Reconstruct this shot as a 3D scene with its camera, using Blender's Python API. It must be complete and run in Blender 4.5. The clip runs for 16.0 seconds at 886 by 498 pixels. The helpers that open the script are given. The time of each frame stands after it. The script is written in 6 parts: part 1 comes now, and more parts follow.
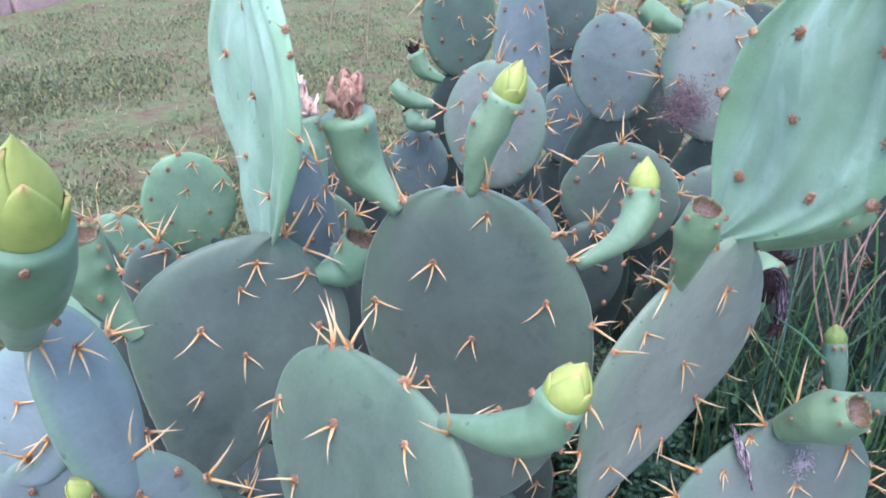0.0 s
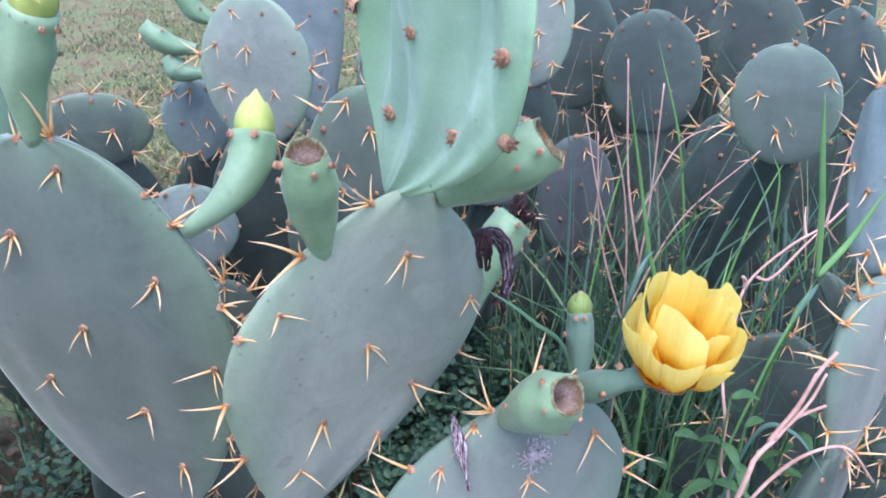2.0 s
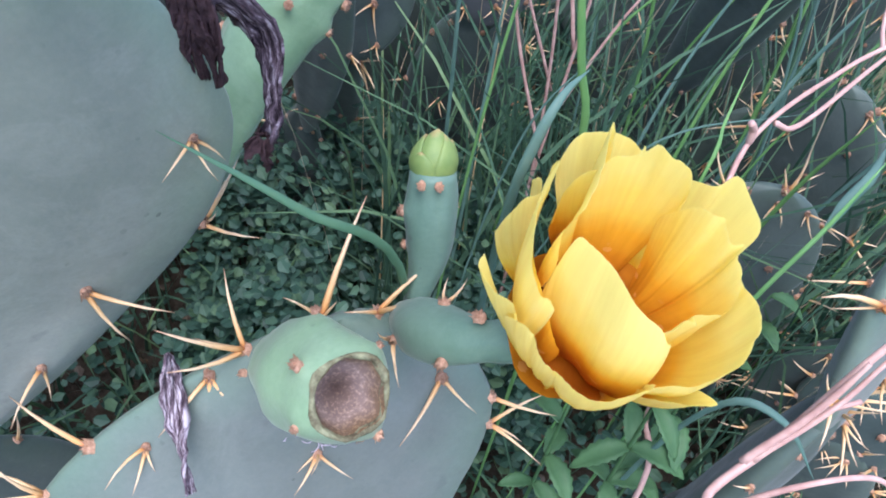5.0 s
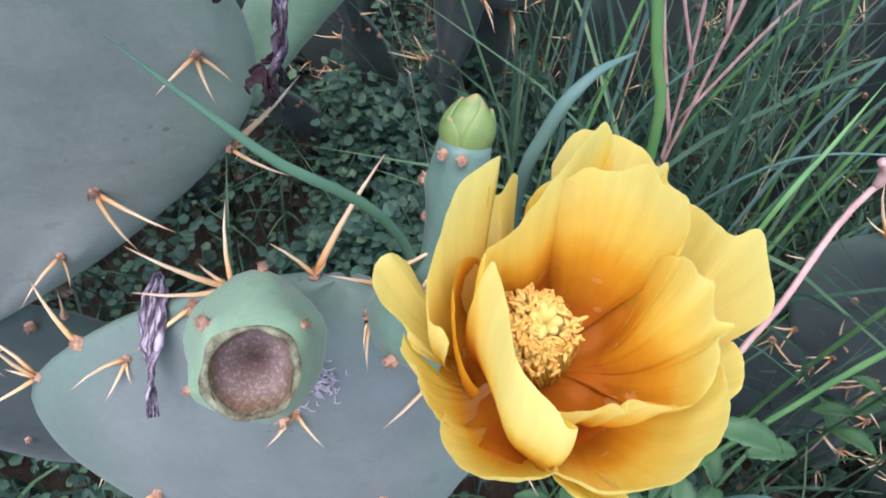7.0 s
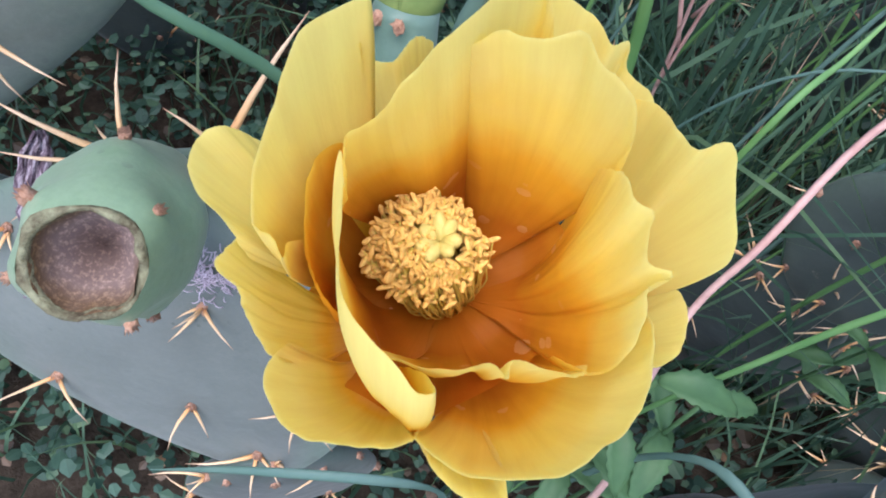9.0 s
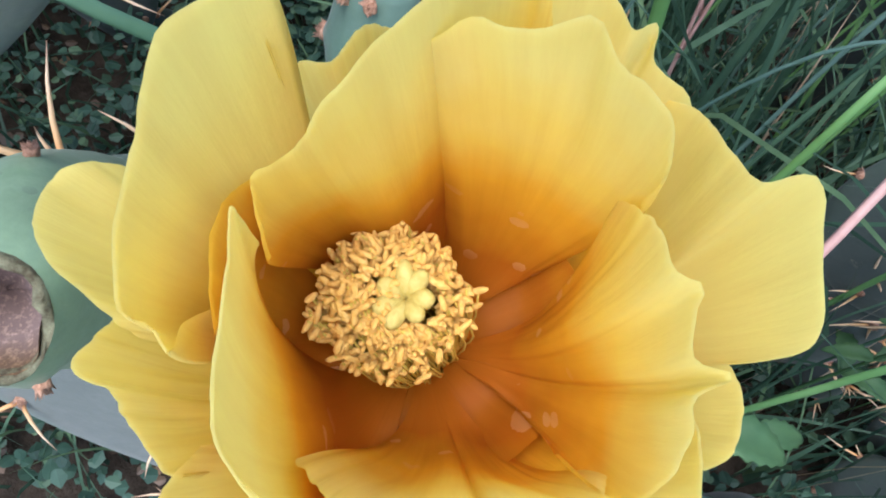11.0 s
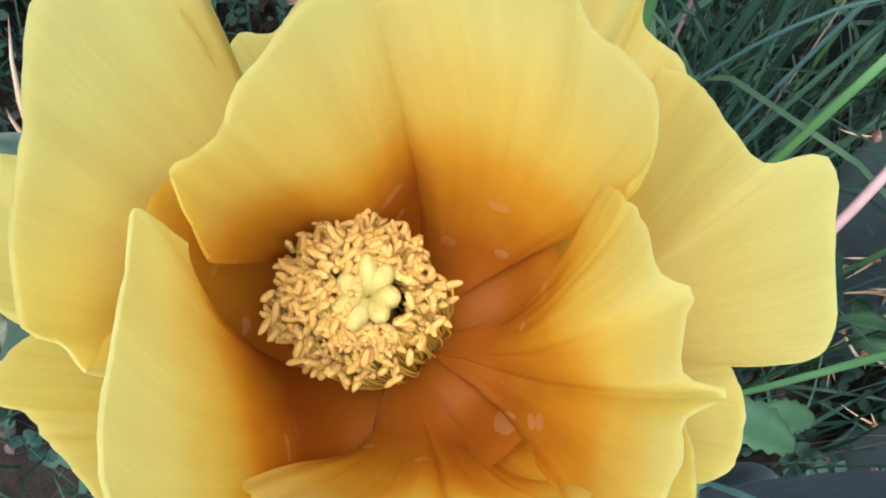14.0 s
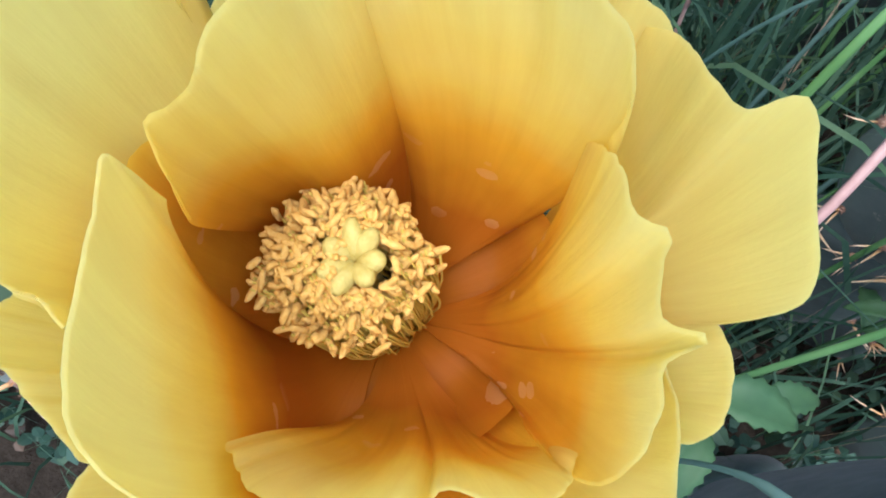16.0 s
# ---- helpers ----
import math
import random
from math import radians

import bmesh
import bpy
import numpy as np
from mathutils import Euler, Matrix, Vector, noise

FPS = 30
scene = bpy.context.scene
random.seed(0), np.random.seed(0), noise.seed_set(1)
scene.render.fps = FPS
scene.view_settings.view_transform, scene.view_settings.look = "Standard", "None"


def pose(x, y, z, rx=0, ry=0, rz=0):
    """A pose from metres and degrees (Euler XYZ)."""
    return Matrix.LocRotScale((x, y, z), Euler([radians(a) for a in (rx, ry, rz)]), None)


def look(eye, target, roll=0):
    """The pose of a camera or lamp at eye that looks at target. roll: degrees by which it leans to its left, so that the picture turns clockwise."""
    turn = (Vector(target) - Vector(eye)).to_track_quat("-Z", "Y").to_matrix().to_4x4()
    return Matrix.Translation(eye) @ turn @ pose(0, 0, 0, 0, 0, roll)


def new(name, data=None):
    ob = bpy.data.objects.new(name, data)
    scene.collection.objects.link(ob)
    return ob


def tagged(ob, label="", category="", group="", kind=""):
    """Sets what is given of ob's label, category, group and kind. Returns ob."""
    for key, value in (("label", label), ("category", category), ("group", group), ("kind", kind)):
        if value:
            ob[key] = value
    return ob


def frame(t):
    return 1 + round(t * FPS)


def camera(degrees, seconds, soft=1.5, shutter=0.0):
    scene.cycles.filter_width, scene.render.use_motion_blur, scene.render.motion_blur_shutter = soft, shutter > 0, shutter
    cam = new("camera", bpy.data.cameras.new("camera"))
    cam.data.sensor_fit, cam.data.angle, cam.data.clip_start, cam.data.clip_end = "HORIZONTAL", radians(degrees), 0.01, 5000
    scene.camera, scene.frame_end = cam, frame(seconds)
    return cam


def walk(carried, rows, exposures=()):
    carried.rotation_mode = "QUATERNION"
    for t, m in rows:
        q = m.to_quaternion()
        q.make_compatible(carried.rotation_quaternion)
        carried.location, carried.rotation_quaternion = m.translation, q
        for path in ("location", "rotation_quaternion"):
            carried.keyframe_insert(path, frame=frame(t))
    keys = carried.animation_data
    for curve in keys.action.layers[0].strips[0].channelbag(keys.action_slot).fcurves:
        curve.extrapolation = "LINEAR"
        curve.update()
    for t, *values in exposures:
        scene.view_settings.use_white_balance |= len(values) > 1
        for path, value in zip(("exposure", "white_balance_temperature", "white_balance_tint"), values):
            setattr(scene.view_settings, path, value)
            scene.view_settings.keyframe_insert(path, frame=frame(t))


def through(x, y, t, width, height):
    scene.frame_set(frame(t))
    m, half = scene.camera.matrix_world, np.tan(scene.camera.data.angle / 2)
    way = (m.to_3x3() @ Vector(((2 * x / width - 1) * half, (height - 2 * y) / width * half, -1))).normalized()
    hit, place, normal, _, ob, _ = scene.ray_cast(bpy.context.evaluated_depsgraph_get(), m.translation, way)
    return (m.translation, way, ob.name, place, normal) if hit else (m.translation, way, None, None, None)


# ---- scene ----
# ---- camera ----
cam = camera(62.30, 16.0, soft=1.9)
PATH = [
    (0, (0.01869, 0.01000, 0.75879), (0.00575, 0.45473, 0.53064), 0.53),
    (0.5, (0.05559, 0.02936, 0.74815), (0.04811, 0.47143, 0.51466), 0.64),
    (1, (0.09709, 0.04888, 0.74151), (0.09548, 0.48854, 0.50339), 0.57),
    (1.5, (0.15230, 0.08054, 0.72874), (0.16171, 0.51608, 0.48336), 1.21),
    (2, (0.21682, 0.10204, 0.71030), (0.23637, 0.53563, 0.46206), 0.78),
    (2.5, (0.27193, 0.15571, 0.68436), (0.29913, 0.58113, 0.42306), 0.55),
    (3, (0.30771, 0.19354, 0.66809), (0.32880, 0.60891, 0.39057), 0.77),
    (3.5, (0.31217, 0.22019, 0.65099), (0.34719, 0.62338, 0.35738), 1.88),
    (4, (0.31977, 0.28741, 0.63582), (0.38585, 0.66767, 0.31796), 4.99),
    (4.5, (0.31257, 0.32942, 0.60941), (0.37994, 0.67645, 0.25581), 7.93),
    (4.7, (0.30697, 0.33431, 0.60387), (0.37448, 0.66753, 0.23726), 9.29),
    (6.8, (0.36121, 0.37204, 0.58444), (0.30197, 0.65311, 0.17519), 3.36),
    (7, (0.36731, 0.37498, 0.58153), (0.30689, 0.65433, 0.17127), 5.03),
    (7.5, (0.38195, 0.37545, 0.57587), (0.32798, 0.63836, 0.15401), 9.89),
    (8, (0.39176, 0.37941, 0.57121), (0.33890, 0.63048, 0.14206), 10.97),
    (8.5, (0.39160, 0.39079, 0.56322), (0.33542, 0.61927, 0.12204), 9.85),
    (9, (0.38471, 0.40299, 0.55072), (0.34235, 0.62416, 0.10429), 12.00),
    (9.5, (0.38358, 0.40863, 0.54116), (0.34179, 0.62094, 0.09041), 11.54),
    (10, (0.38341, 0.41954, 0.53565), (0.34179, 0.62607, 0.08220), 10.80),
    (12.3, (0.38419, 0.42935, 0.51747), (0.33841, 0.61764, 0.05655), 7.91),
    (12.5, (0.38210, 0.42884, 0.51576), (0.35266, 0.61362, 0.05209), 12.66),
    (13, (0.38186, 0.43204, 0.51644), (0.34410, 0.61083, 0.05103), 9.93),
    (13.5, (0.38674, 0.43477, 0.51972), (0.33769, 0.60619, 0.05259), 5.36),
    (14, (0.38672, 0.43521, 0.52151), (0.34193, 0.61612, 0.05755), 6.84),
    (14.5, (0.38869, 0.43464, 0.52187), (0.34288, 0.61766, 0.05883), 6.54),
    (15, (0.38908, 0.43507, 0.52025), (0.34448, 0.61805, 0.05708), 7.20),
    (15.5, (0.39069, 0.43401, 0.51946), (0.34714, 0.61646, 0.05598), 7.24),
    (16, (0.39043, 0.43277, 0.51944), (0.33978, 0.61195, 0.05540), 4.54),
]
walk(cam, [(t, look(eye, target, roll)) for t, eye, target, roll in PATH], exposures=[(0, 1.44, 5750, 16), (1.5, 1.63, 5720, 18), (2.5, 1.60, 5780, 18), (3.5, 1.58, 5830, 17), (4.5, 1.64, 5800, 15), (7.5, 1.50, 5960, 20), (10, 1.38, 5980, 16), (13, 1.34, 5800, 12), (16, 1.36, 5800, 12)])

# ---- world and light: an open, overcast evening sky with a wide soft sun behind cloud ----
world = bpy.data.worlds.new("evening_sky")
scene.world = world
world.use_nodes = True
wn = world.node_tree.nodes
sky = wn.new("ShaderNodeTexSky")
sky.sky_type = "NISHITA"
sky.sun_disc = False
sky.sun_elevation = radians(65)
sky.sun_rotation = radians(188)
sky.air_density, sky.dust_density, sky.ozone_density = 1.0, 1.6, 1.0
world.node_tree.links.new(sky.outputs[0], wn["Background"].inputs[0])
wn["Background"].inputs[1].default_value = 0.15
sun = new("sun", bpy.data.lights.new("sun", "SUN"))
sun.data.energy, sun.data.angle, sun.data.color = 1.5, radians(50), (1.0, 0.96, 0.90)
sun.matrix_world = look((-0.10, -0.70, 2.4), (0, 0, 0))


# ---- materials ----
def material(name, rough=0.6, spec=0.3):
    m = bpy.data.materials.new(name)
    m.use_nodes = True
    n = m.node_tree.nodes
    b = n["Principled BSDF"]
    b.inputs["Roughness"].default_value = rough
    b.inputs["Specular IOR Level"].default_value = spec
    return m, m.node_tree, b


def node(tree, kind, **inputs):
    n = tree.nodes.new(kind)
    for k, v in inputs.items():
        n.inputs[k.replace("_", " ")].default_value = v
    return n


def noise_fac(tree, scale, detail=4, rough=0.6, coord="Object", distort=0.0):
    tc = tree.nodes.new("ShaderNodeTexCoord")
    n = node(tree, "ShaderNodeTexNoise", Scale=scale, Detail=detail, Roughness=rough, Distortion=distort)
    tree.links.new(tc.outputs[coord], n.inputs["Vector"])
    return n.outputs["Fac"]


def ramp(tree, fac, stops):
    r = tree.nodes.new("ShaderNodeValToRGB")
    e = r.color_ramp.elements
    while len(e) < len(stops):
        e.new(0.5)
    for el, (p, c) in zip(e, stops):
        el.position, el.color = p, (*c, 1)
    tree.links.new(fac, r.inputs["Fac"])
    return r.outputs["Color"]


def mixed(tree, fac, a, b, blend="MIX"):
    m = tree.nodes.new("ShaderNodeMix")
    m.data_type, m.blend_type = "RGBA", blend
    for sock, v in ((m.inputs[0], fac), (m.inputs[6], a), (m.inputs[7], b)):
        if isinstance(v, (int, float)):
            sock.default_value = v
        elif isinstance(v, tuple):
            sock.default_value = (*v, 1)
        else:
            tree.links.new(v, sock)
    return m.outputs[2]


def maths(tree, op, a, b=0.0, clamp=False):
    m = tree.nodes.new("ShaderNodeMath")
    m.operation, m.use_clamp = op, clamp
    for sock, v in zip(m.inputs, (a, b)):
        if isinstance(v, (int, float)):
            sock.default_value = v
        else:
            tree.links.new(v, sock)
    return m.outputs[0]


def bump(tree, bsdf, height, strength=0.2, distance=0.001):
    b = node(tree, "ShaderNodeBump", Strength=strength, Distance=distance)
    tree.links.new(height, b.inputs["Height"])
    tree.links.new(b.outputs[0], bsdf.inputs["Normal"])


def pad_material(name, dark, light, bloom, rough=0.5, rim=None, streak=None, sheen=0.12):
    """Waxy cactus skin: mottled green, whitish bloom, pale creases, a greener margin, dark freckles and pale scabs."""
    m, t, b = material(name, rough, 0.35)
    col = ramp(t, noise_fac(t, 22, 5, 0.6), [(0.3, dark), (0.72, light)])
    wax = ramp(t, noise_fac(t, 9, 3, 0.55, distort=0.6), [(0.42, (0, 0, 0)), (0.75, (1, 1, 1))])
    col = mixed(t, maths(t, "MULTIPLY", wax, 0.8), col, bloom)
    rub = ramp(t, noise_fac(t, 14, 6, 0.72, distort=2.0), [(0.47, (0, 0, 0)), (0.56, (1, 1, 1)), (0.66, (0, 0, 0))])
    col = mixed(t, maths(t, "MULTIPLY", rub, 0.28), col, bloom)
    # Pale streaks: waxy bloom, and sheen along the folds put into the colour.
    if streak:
        at = t.nodes.new("ShaderNodeTexCoord")
        fit = t.nodes.new("ShaderNodeMapping")
        fit.inputs["Scale"].default_value = (34, 34, 7)
        fit.inputs["Rotation"].default_value = (0, 0.25, 0)
        t.links.new(at.outputs["Object"], fit.inputs["Vector"])
        lines = node(t, "ShaderNodeTexNoise", Scale=1.0, Detail=3.0, Roughness=0.5, Distortion=1.2)
        t.links.new(fit.outputs[0], lines.inputs["Vector"])
        col = mixed(t, maths(t, "MULTIPLY", ramp(t, lines.outputs["Fac"], [(0.50, (0, 0, 0)), (0.64, (1, 1, 1))]), 0.55), col, streak)
    if rim:
        edge, _ = along(t)
        soft = maths(t, "ADD", edge, maths(t, "MULTIPLY", maths(t, "SUBTRACT", noise_fac(t, 28, 3), 0.5), 0.5))
        col = mixed(t, maths(t, "MULTIPLY", ramp(t, soft, [(0.62, (0, 0, 0)), (1.0, (1, 1, 1))]), 0.75), col, rim)
    info = t.nodes.new("ShaderNodeObjectInfo")
    tint = ramp(t, info.outputs["Random"], [(0.0, (0.84, 0.90, 0.90)), (0.5, (1, 1, 1)), (1.0, (1.08, 1.06, 0.98))])
    col = mixed(t, 1.0, col, tint, "MULTIPLY")
    fine = ramp(t, noise_fac(t, 420, 3, 0.7), [(0.3, (0.93, 0.94, 0.94)), (0.7, (1.05, 1.04, 1.04))])
    col = mixed(t, 1.0, col, fine, "MULTIPLY")
    tc = t.nodes.new("ShaderNodeTexCoord")
    v = node(t, "ShaderNodeTexVoronoi", Scale=130.0, Randomness=1.0)
    t.links.new(tc.outputs["Object"], v.inputs["Vector"])
    gate = ramp(t, noise_fac(t, 30, 2), [(0.56, (0, 0, 0)), (0.66, (1, 1, 1))])
    spot = maths(t, "MULTIPLY", maths(t, "LESS_THAN", v.outputs["Distance"], 0.16), gate)
    col = mixed(t, maths(t, "MULTIPLY", spot, 0.6), col, (0.06, 0.075, 0.065))
    blot = ramp(t, noise_fac(t, 48, 3, 0.5), [(0.66, (0, 0, 0)), (0.72, (1, 1, 1))])
    col = mixed(t, maths(t, "MULTIPLY", blot, 0.35), col, (dark[0] * 0.6, dark[1] * 0.62, dark[2] * 0.66))
    stain = ramp(t, noise_fac(t, 5, 5, 0.7, distort=1.2), [(0.50, (0, 0, 0)), (0.72, (1, 1, 1))])
    col = mixed(t, maths(t, "MULTIPLY", stain, 0.45), col, (dark[0] * 0.72, dark[1] * 0.68, dark[2] * 0.70))
    scab = ramp(t, noise_fac(t, 60, 6, 0.7), [(0.68, (0, 0, 0)), (0.74, (1, 1, 1))])
    col = mixed(t, maths(t, "MULTIPLY", scab, 0.5), col, (0.33, 0.30, 0.24))
    t.links.new(col, b.inputs["Base Color"])
    b.inputs["Sheen Weight"].default_value = sheen
    b.inputs["Sheen Roughness"].default_value = 0.45
    t.links.new(ramp(t, noise_fac(t, 40, 4), [(0.3, (rough - 0.12,) * 3), (0.7, (rough + 0.12,) * 3)]), b.inputs["Roughness"])
    bump(t, b, maths(t, "ADD", noise_fac(t, 220, 4, 0.6), maths(t, "MULTIPLY", noise_fac(t, 45, 3, 0.5), 2.0)), 0.22, 0.0008)
    return m


def along(t):
    """Distance along a thing, 0 at its base to 1 at its tip, and across it."""
    uv = t.nodes.new("ShaderNodeUVMap")
    sep = t.nodes.new("ShaderNodeSeparateXYZ")
    t.links.new(uv.outputs[0], sep.inputs[0])
    return sep.outputs["X"], sep.outputs["Y"]


PAD_GREY = pad_material("slate_green_cactus_skin", (0.064, 0.086, 0.076), (0.095, 0.122, 0.106), (0.127, 0.154, 0.139), 0.45, (0.111, 0.165, 0.114), sheen=0.38)
# Cactus skin darkened so that its colour carries the shade inside the clump.
PAD_SHADED = pad_material("shaded_cactus_skin", (0.040, 0.056, 0.053), (0.062, 0.081, 0.075), (0.087, 0.107, 0.099), 0.5, (0.073, 0.105, 0.083))
PAD_DUSK = pad_material("dusky_purple_grey_cactus_skin", (0.055, 0.060, 0.066), (0.082, 0.086, 0.094), (0.115, 0.117, 0.127), 0.6, (0.075, 0.095, 0.085))
PAD_DUSTY = pad_material("dusty_grey_cactus_skin", (0.190, 0.216, 0.188), (0.247, 0.268, 0.235), (0.338, 0.352, 0.316), 0.6, (0.208, 0.297, 0.208))
PAD_STONE = pad_material("stone_grey_cactus_skin", (0.122, 0.138, 0.124), (0.156, 0.172, 0.152), (0.210, 0.220, 0.200), 0.6, (0.130, 0.200, 0.145))
PAD_MID = pad_material("mid_green_cactus_skin", (0.083, 0.118, 0.092), (0.112, 0.155, 0.117), (0.148, 0.190, 0.152), 0.5, (0.138, 0.215, 0.136))
PAD_LEAF = pad_material("leaf_green_cactus_skin", (0.135, 0.225, 0.150), (0.175, 0.285, 0.185), (0.230, 0.335, 0.250), 0.5, (0.200, 0.340, 0.200))
PAD_GREEN = pad_material("young_green_cactus_skin", (0.250, 0.392, 0.272), (0.315, 0.475, 0.330), (0.425, 0.560, 0.448), 0.42, (0.260, 0.430, 0.240), (0.500, 0.640, 0.540))
PAD_BLUE = pad_material("blue_grey_cactus_skin", (0.140, 0.178, 0.179), (0.182, 0.222, 0.223), (0.244, 0.285, 0.289), 0.5, (0.172, 0.240, 0.194))
PAD_PALE = pad_material("pale_blue_cactus_skin", (0.189, 0.230, 0.237), (0.236, 0.285, 0.293), (0.304, 0.345, 0.353), 0.5, (0.200, 0.300, 0.209))
# Fruit green darkened: the open flower's shade on its base is in the colour.
OVARY = pad_material("shaded_green_flower_base", (0.085, 0.150, 0.110), (0.120, 0.200, 0.145), (0.160, 0.235, 0.190), 0.45)
FRUIT = pad_material("green_cactus_fruit_skin", (0.140, 0.236, 0.138), (0.190, 0.300, 0.178), (0.252, 0.350, 0.248), 0.42)


def plain(name, a, b_, scale, rough=0.7, spec=0.2, bumps=0.3, coord="Object", dist=0.001, vary=False):
    m, t, b = material(name, rough, spec)
    col = ramp(t, noise_fac(t, scale, 5, 0.65, coord), [(0.3, a), (0.7, b_)])
    if vary:
        info = t.nodes.new("ShaderNodeObjectInfo")
        tint = ramp(t, info.outputs["Random"], [(0, (0.75, 0.75, 0.75)), (1, (1.2, 1.2, 1.15))])
        col = mixed(t, 1.0, col, tint, "MULTIPLY")
    t.links.new(col, b.inputs["Base Color"])
    if bumps:
        bump(t, b, noise_fac(t, scale * 3, 4, 0.6, coord), bumps, dist)
    return m


AREOLE = plain("brown_felt_areole", (0.32, 0.155, 0.095), (0.60, 0.38, 0.27), 900, 0.9, 0.1, 0.6, vary=True)


def scar_material():
    """A dished scar: dark in the middle, grey-brown outwards, speckled with cork near the rim."""
    m, t, b = material("dry_fruit_scar", 0.9, 0.1)
    _, q = along(t)
    far = maths(t, "ADD", q, maths(t, "MULTIPLY", maths(t, "SUBTRACT", noise_fac(t, 160, 4), 0.5), 0.3))
    col = ramp(t, far, [(0.05, (0.085, 0.058, 0.050)), (0.35, (0.155, 0.112, 0.100)), (0.62, (0.270, 0.205, 0.190)), (0.88, (0.200, 0.130, 0.075))])
    speck = ramp(t, noise_fac(t, 900, 3, 0.7), [(0.50, (0.72, 0.70, 0.68)), (0.66, (1.35, 1.30, 1.15))])
    t.links.new(mixed(t, 1.0, col, speck, "MULTIPLY"), b.inputs["Base Color"])
    bump(t, b, noise_fac(t, 420, 4), 0.5, 0.0006)
    return m


SCAR = scar_material()
RIM = plain("corky_rim", (0.060, 0.042, 0.026), (0.270, 0.275, 0.165), 330, 0.9, 0.1, 0.6)
WITHER = plain("withered_dark_petal", (0.022, 0.012, 0.014), (0.075, 0.042, 0.045), 220, 0.85, 0.15, 1.0)
WITHER_PALE = plain("withered_pale_petal", (0.70, 0.42, 0.33), (0.90, 0.74, 0.64), 180, 0.85, 0.15, 0.7)
WITHER_PINK = plain("withered_pink_petal", (0.48, 0.24, 0.19), (0.80, 0.55, 0.46), 190, 0.85, 0.15, 0.8)
WITHER_BROWN = plain("withered_brown_petal", (0.30, 0.14, 0.10), (0.66, 0.44, 0.35), 200, 0.85, 0.15, 0.8)
FLUFF = plain("lilac_white_fluff", (0.42, 0.34, 0.40), (0.62, 0.53, 0.58), 300, 1.0, 0.0, 0.5)
FLUFF_DARK = plain("brown_purple_fluff", (0.12, 0.075, 0.085), (0.27, 0.19, 0.21), 300, 0.9, 0.1, 0.0)
PINK = plain("pinkish_dry_stem", (0.36, 0.20, 0.17), (0.56, 0.36, 0.31), 90, 0.6, 0.3, 0.2)
BRICK = plain("pinkish_edging_stone", (0.42, 0.26, 0.24), (0.58, 0.42, 0.40), 12, 0.9, 0.1, 0.5, dist=0.004)


def peel_material(name, cut):
    m, t, b = material(name, 0.85, 0.15)
    u, s = along(t)
    comb = t.nodes.new("ShaderNodeCombineXYZ")
    t.links.new(maths(t, "MULTIPLY", u, 9.0), comb.inputs[0])
    t.links.new(maths(t, "MULTIPLY", s, 7.0), comb.inputs[1])
    fold = node(t, "ShaderNodeTexNoise", Scale=1.0, Detail=6.0, Roughness=0.7)
    t.links.new(comb.outputs[0], fold.inputs["Vector"])
    t.links.new(ramp(t, fold.outputs["Fac"], [(cut, (0.018, 0.011, 0.015)), (cut + 0.12, (0.12, 0.085, 0.105)), (cut + 0.24, (0.50, 0.43, 0.47))]), b.inputs["Base Color"])
    bump(t, b, fold.outputs["Fac"], 0.9, 0.001)
    return m


PEEL = peel_material("shrivelled_lilac_petal", 0.42)
PEEL_PALE = peel_material("papery_lilac_peel", 0.36)


def spine_material():
    m, t, b = material("tan_spine", 0.45, 0.35)
    _, s = along(t)
    col = ramp(t, s, [(0.0, (0.42, 0.15, 0.06)), (0.18, (0.64, 0.33, 0.12)), (0.45, (0.74, 0.49, 0.26)), (0.8, (0.78, 0.59, 0.40)), (1.0, (0.42, 0.25, 0.16))])
    t.links.new(mixed(t, 0.25, col, ramp(t, noise_fac(t, 400, 3), [(0.3, (0.4, 0.3, 0.2)), (0.7, (1, 0.85, 0.6))]), "MULTIPLY"), b.inputs["Base Color"])
    b.inputs["Subsurface Weight"].default_value = 0.0
    return m


SPINE = spine_material()


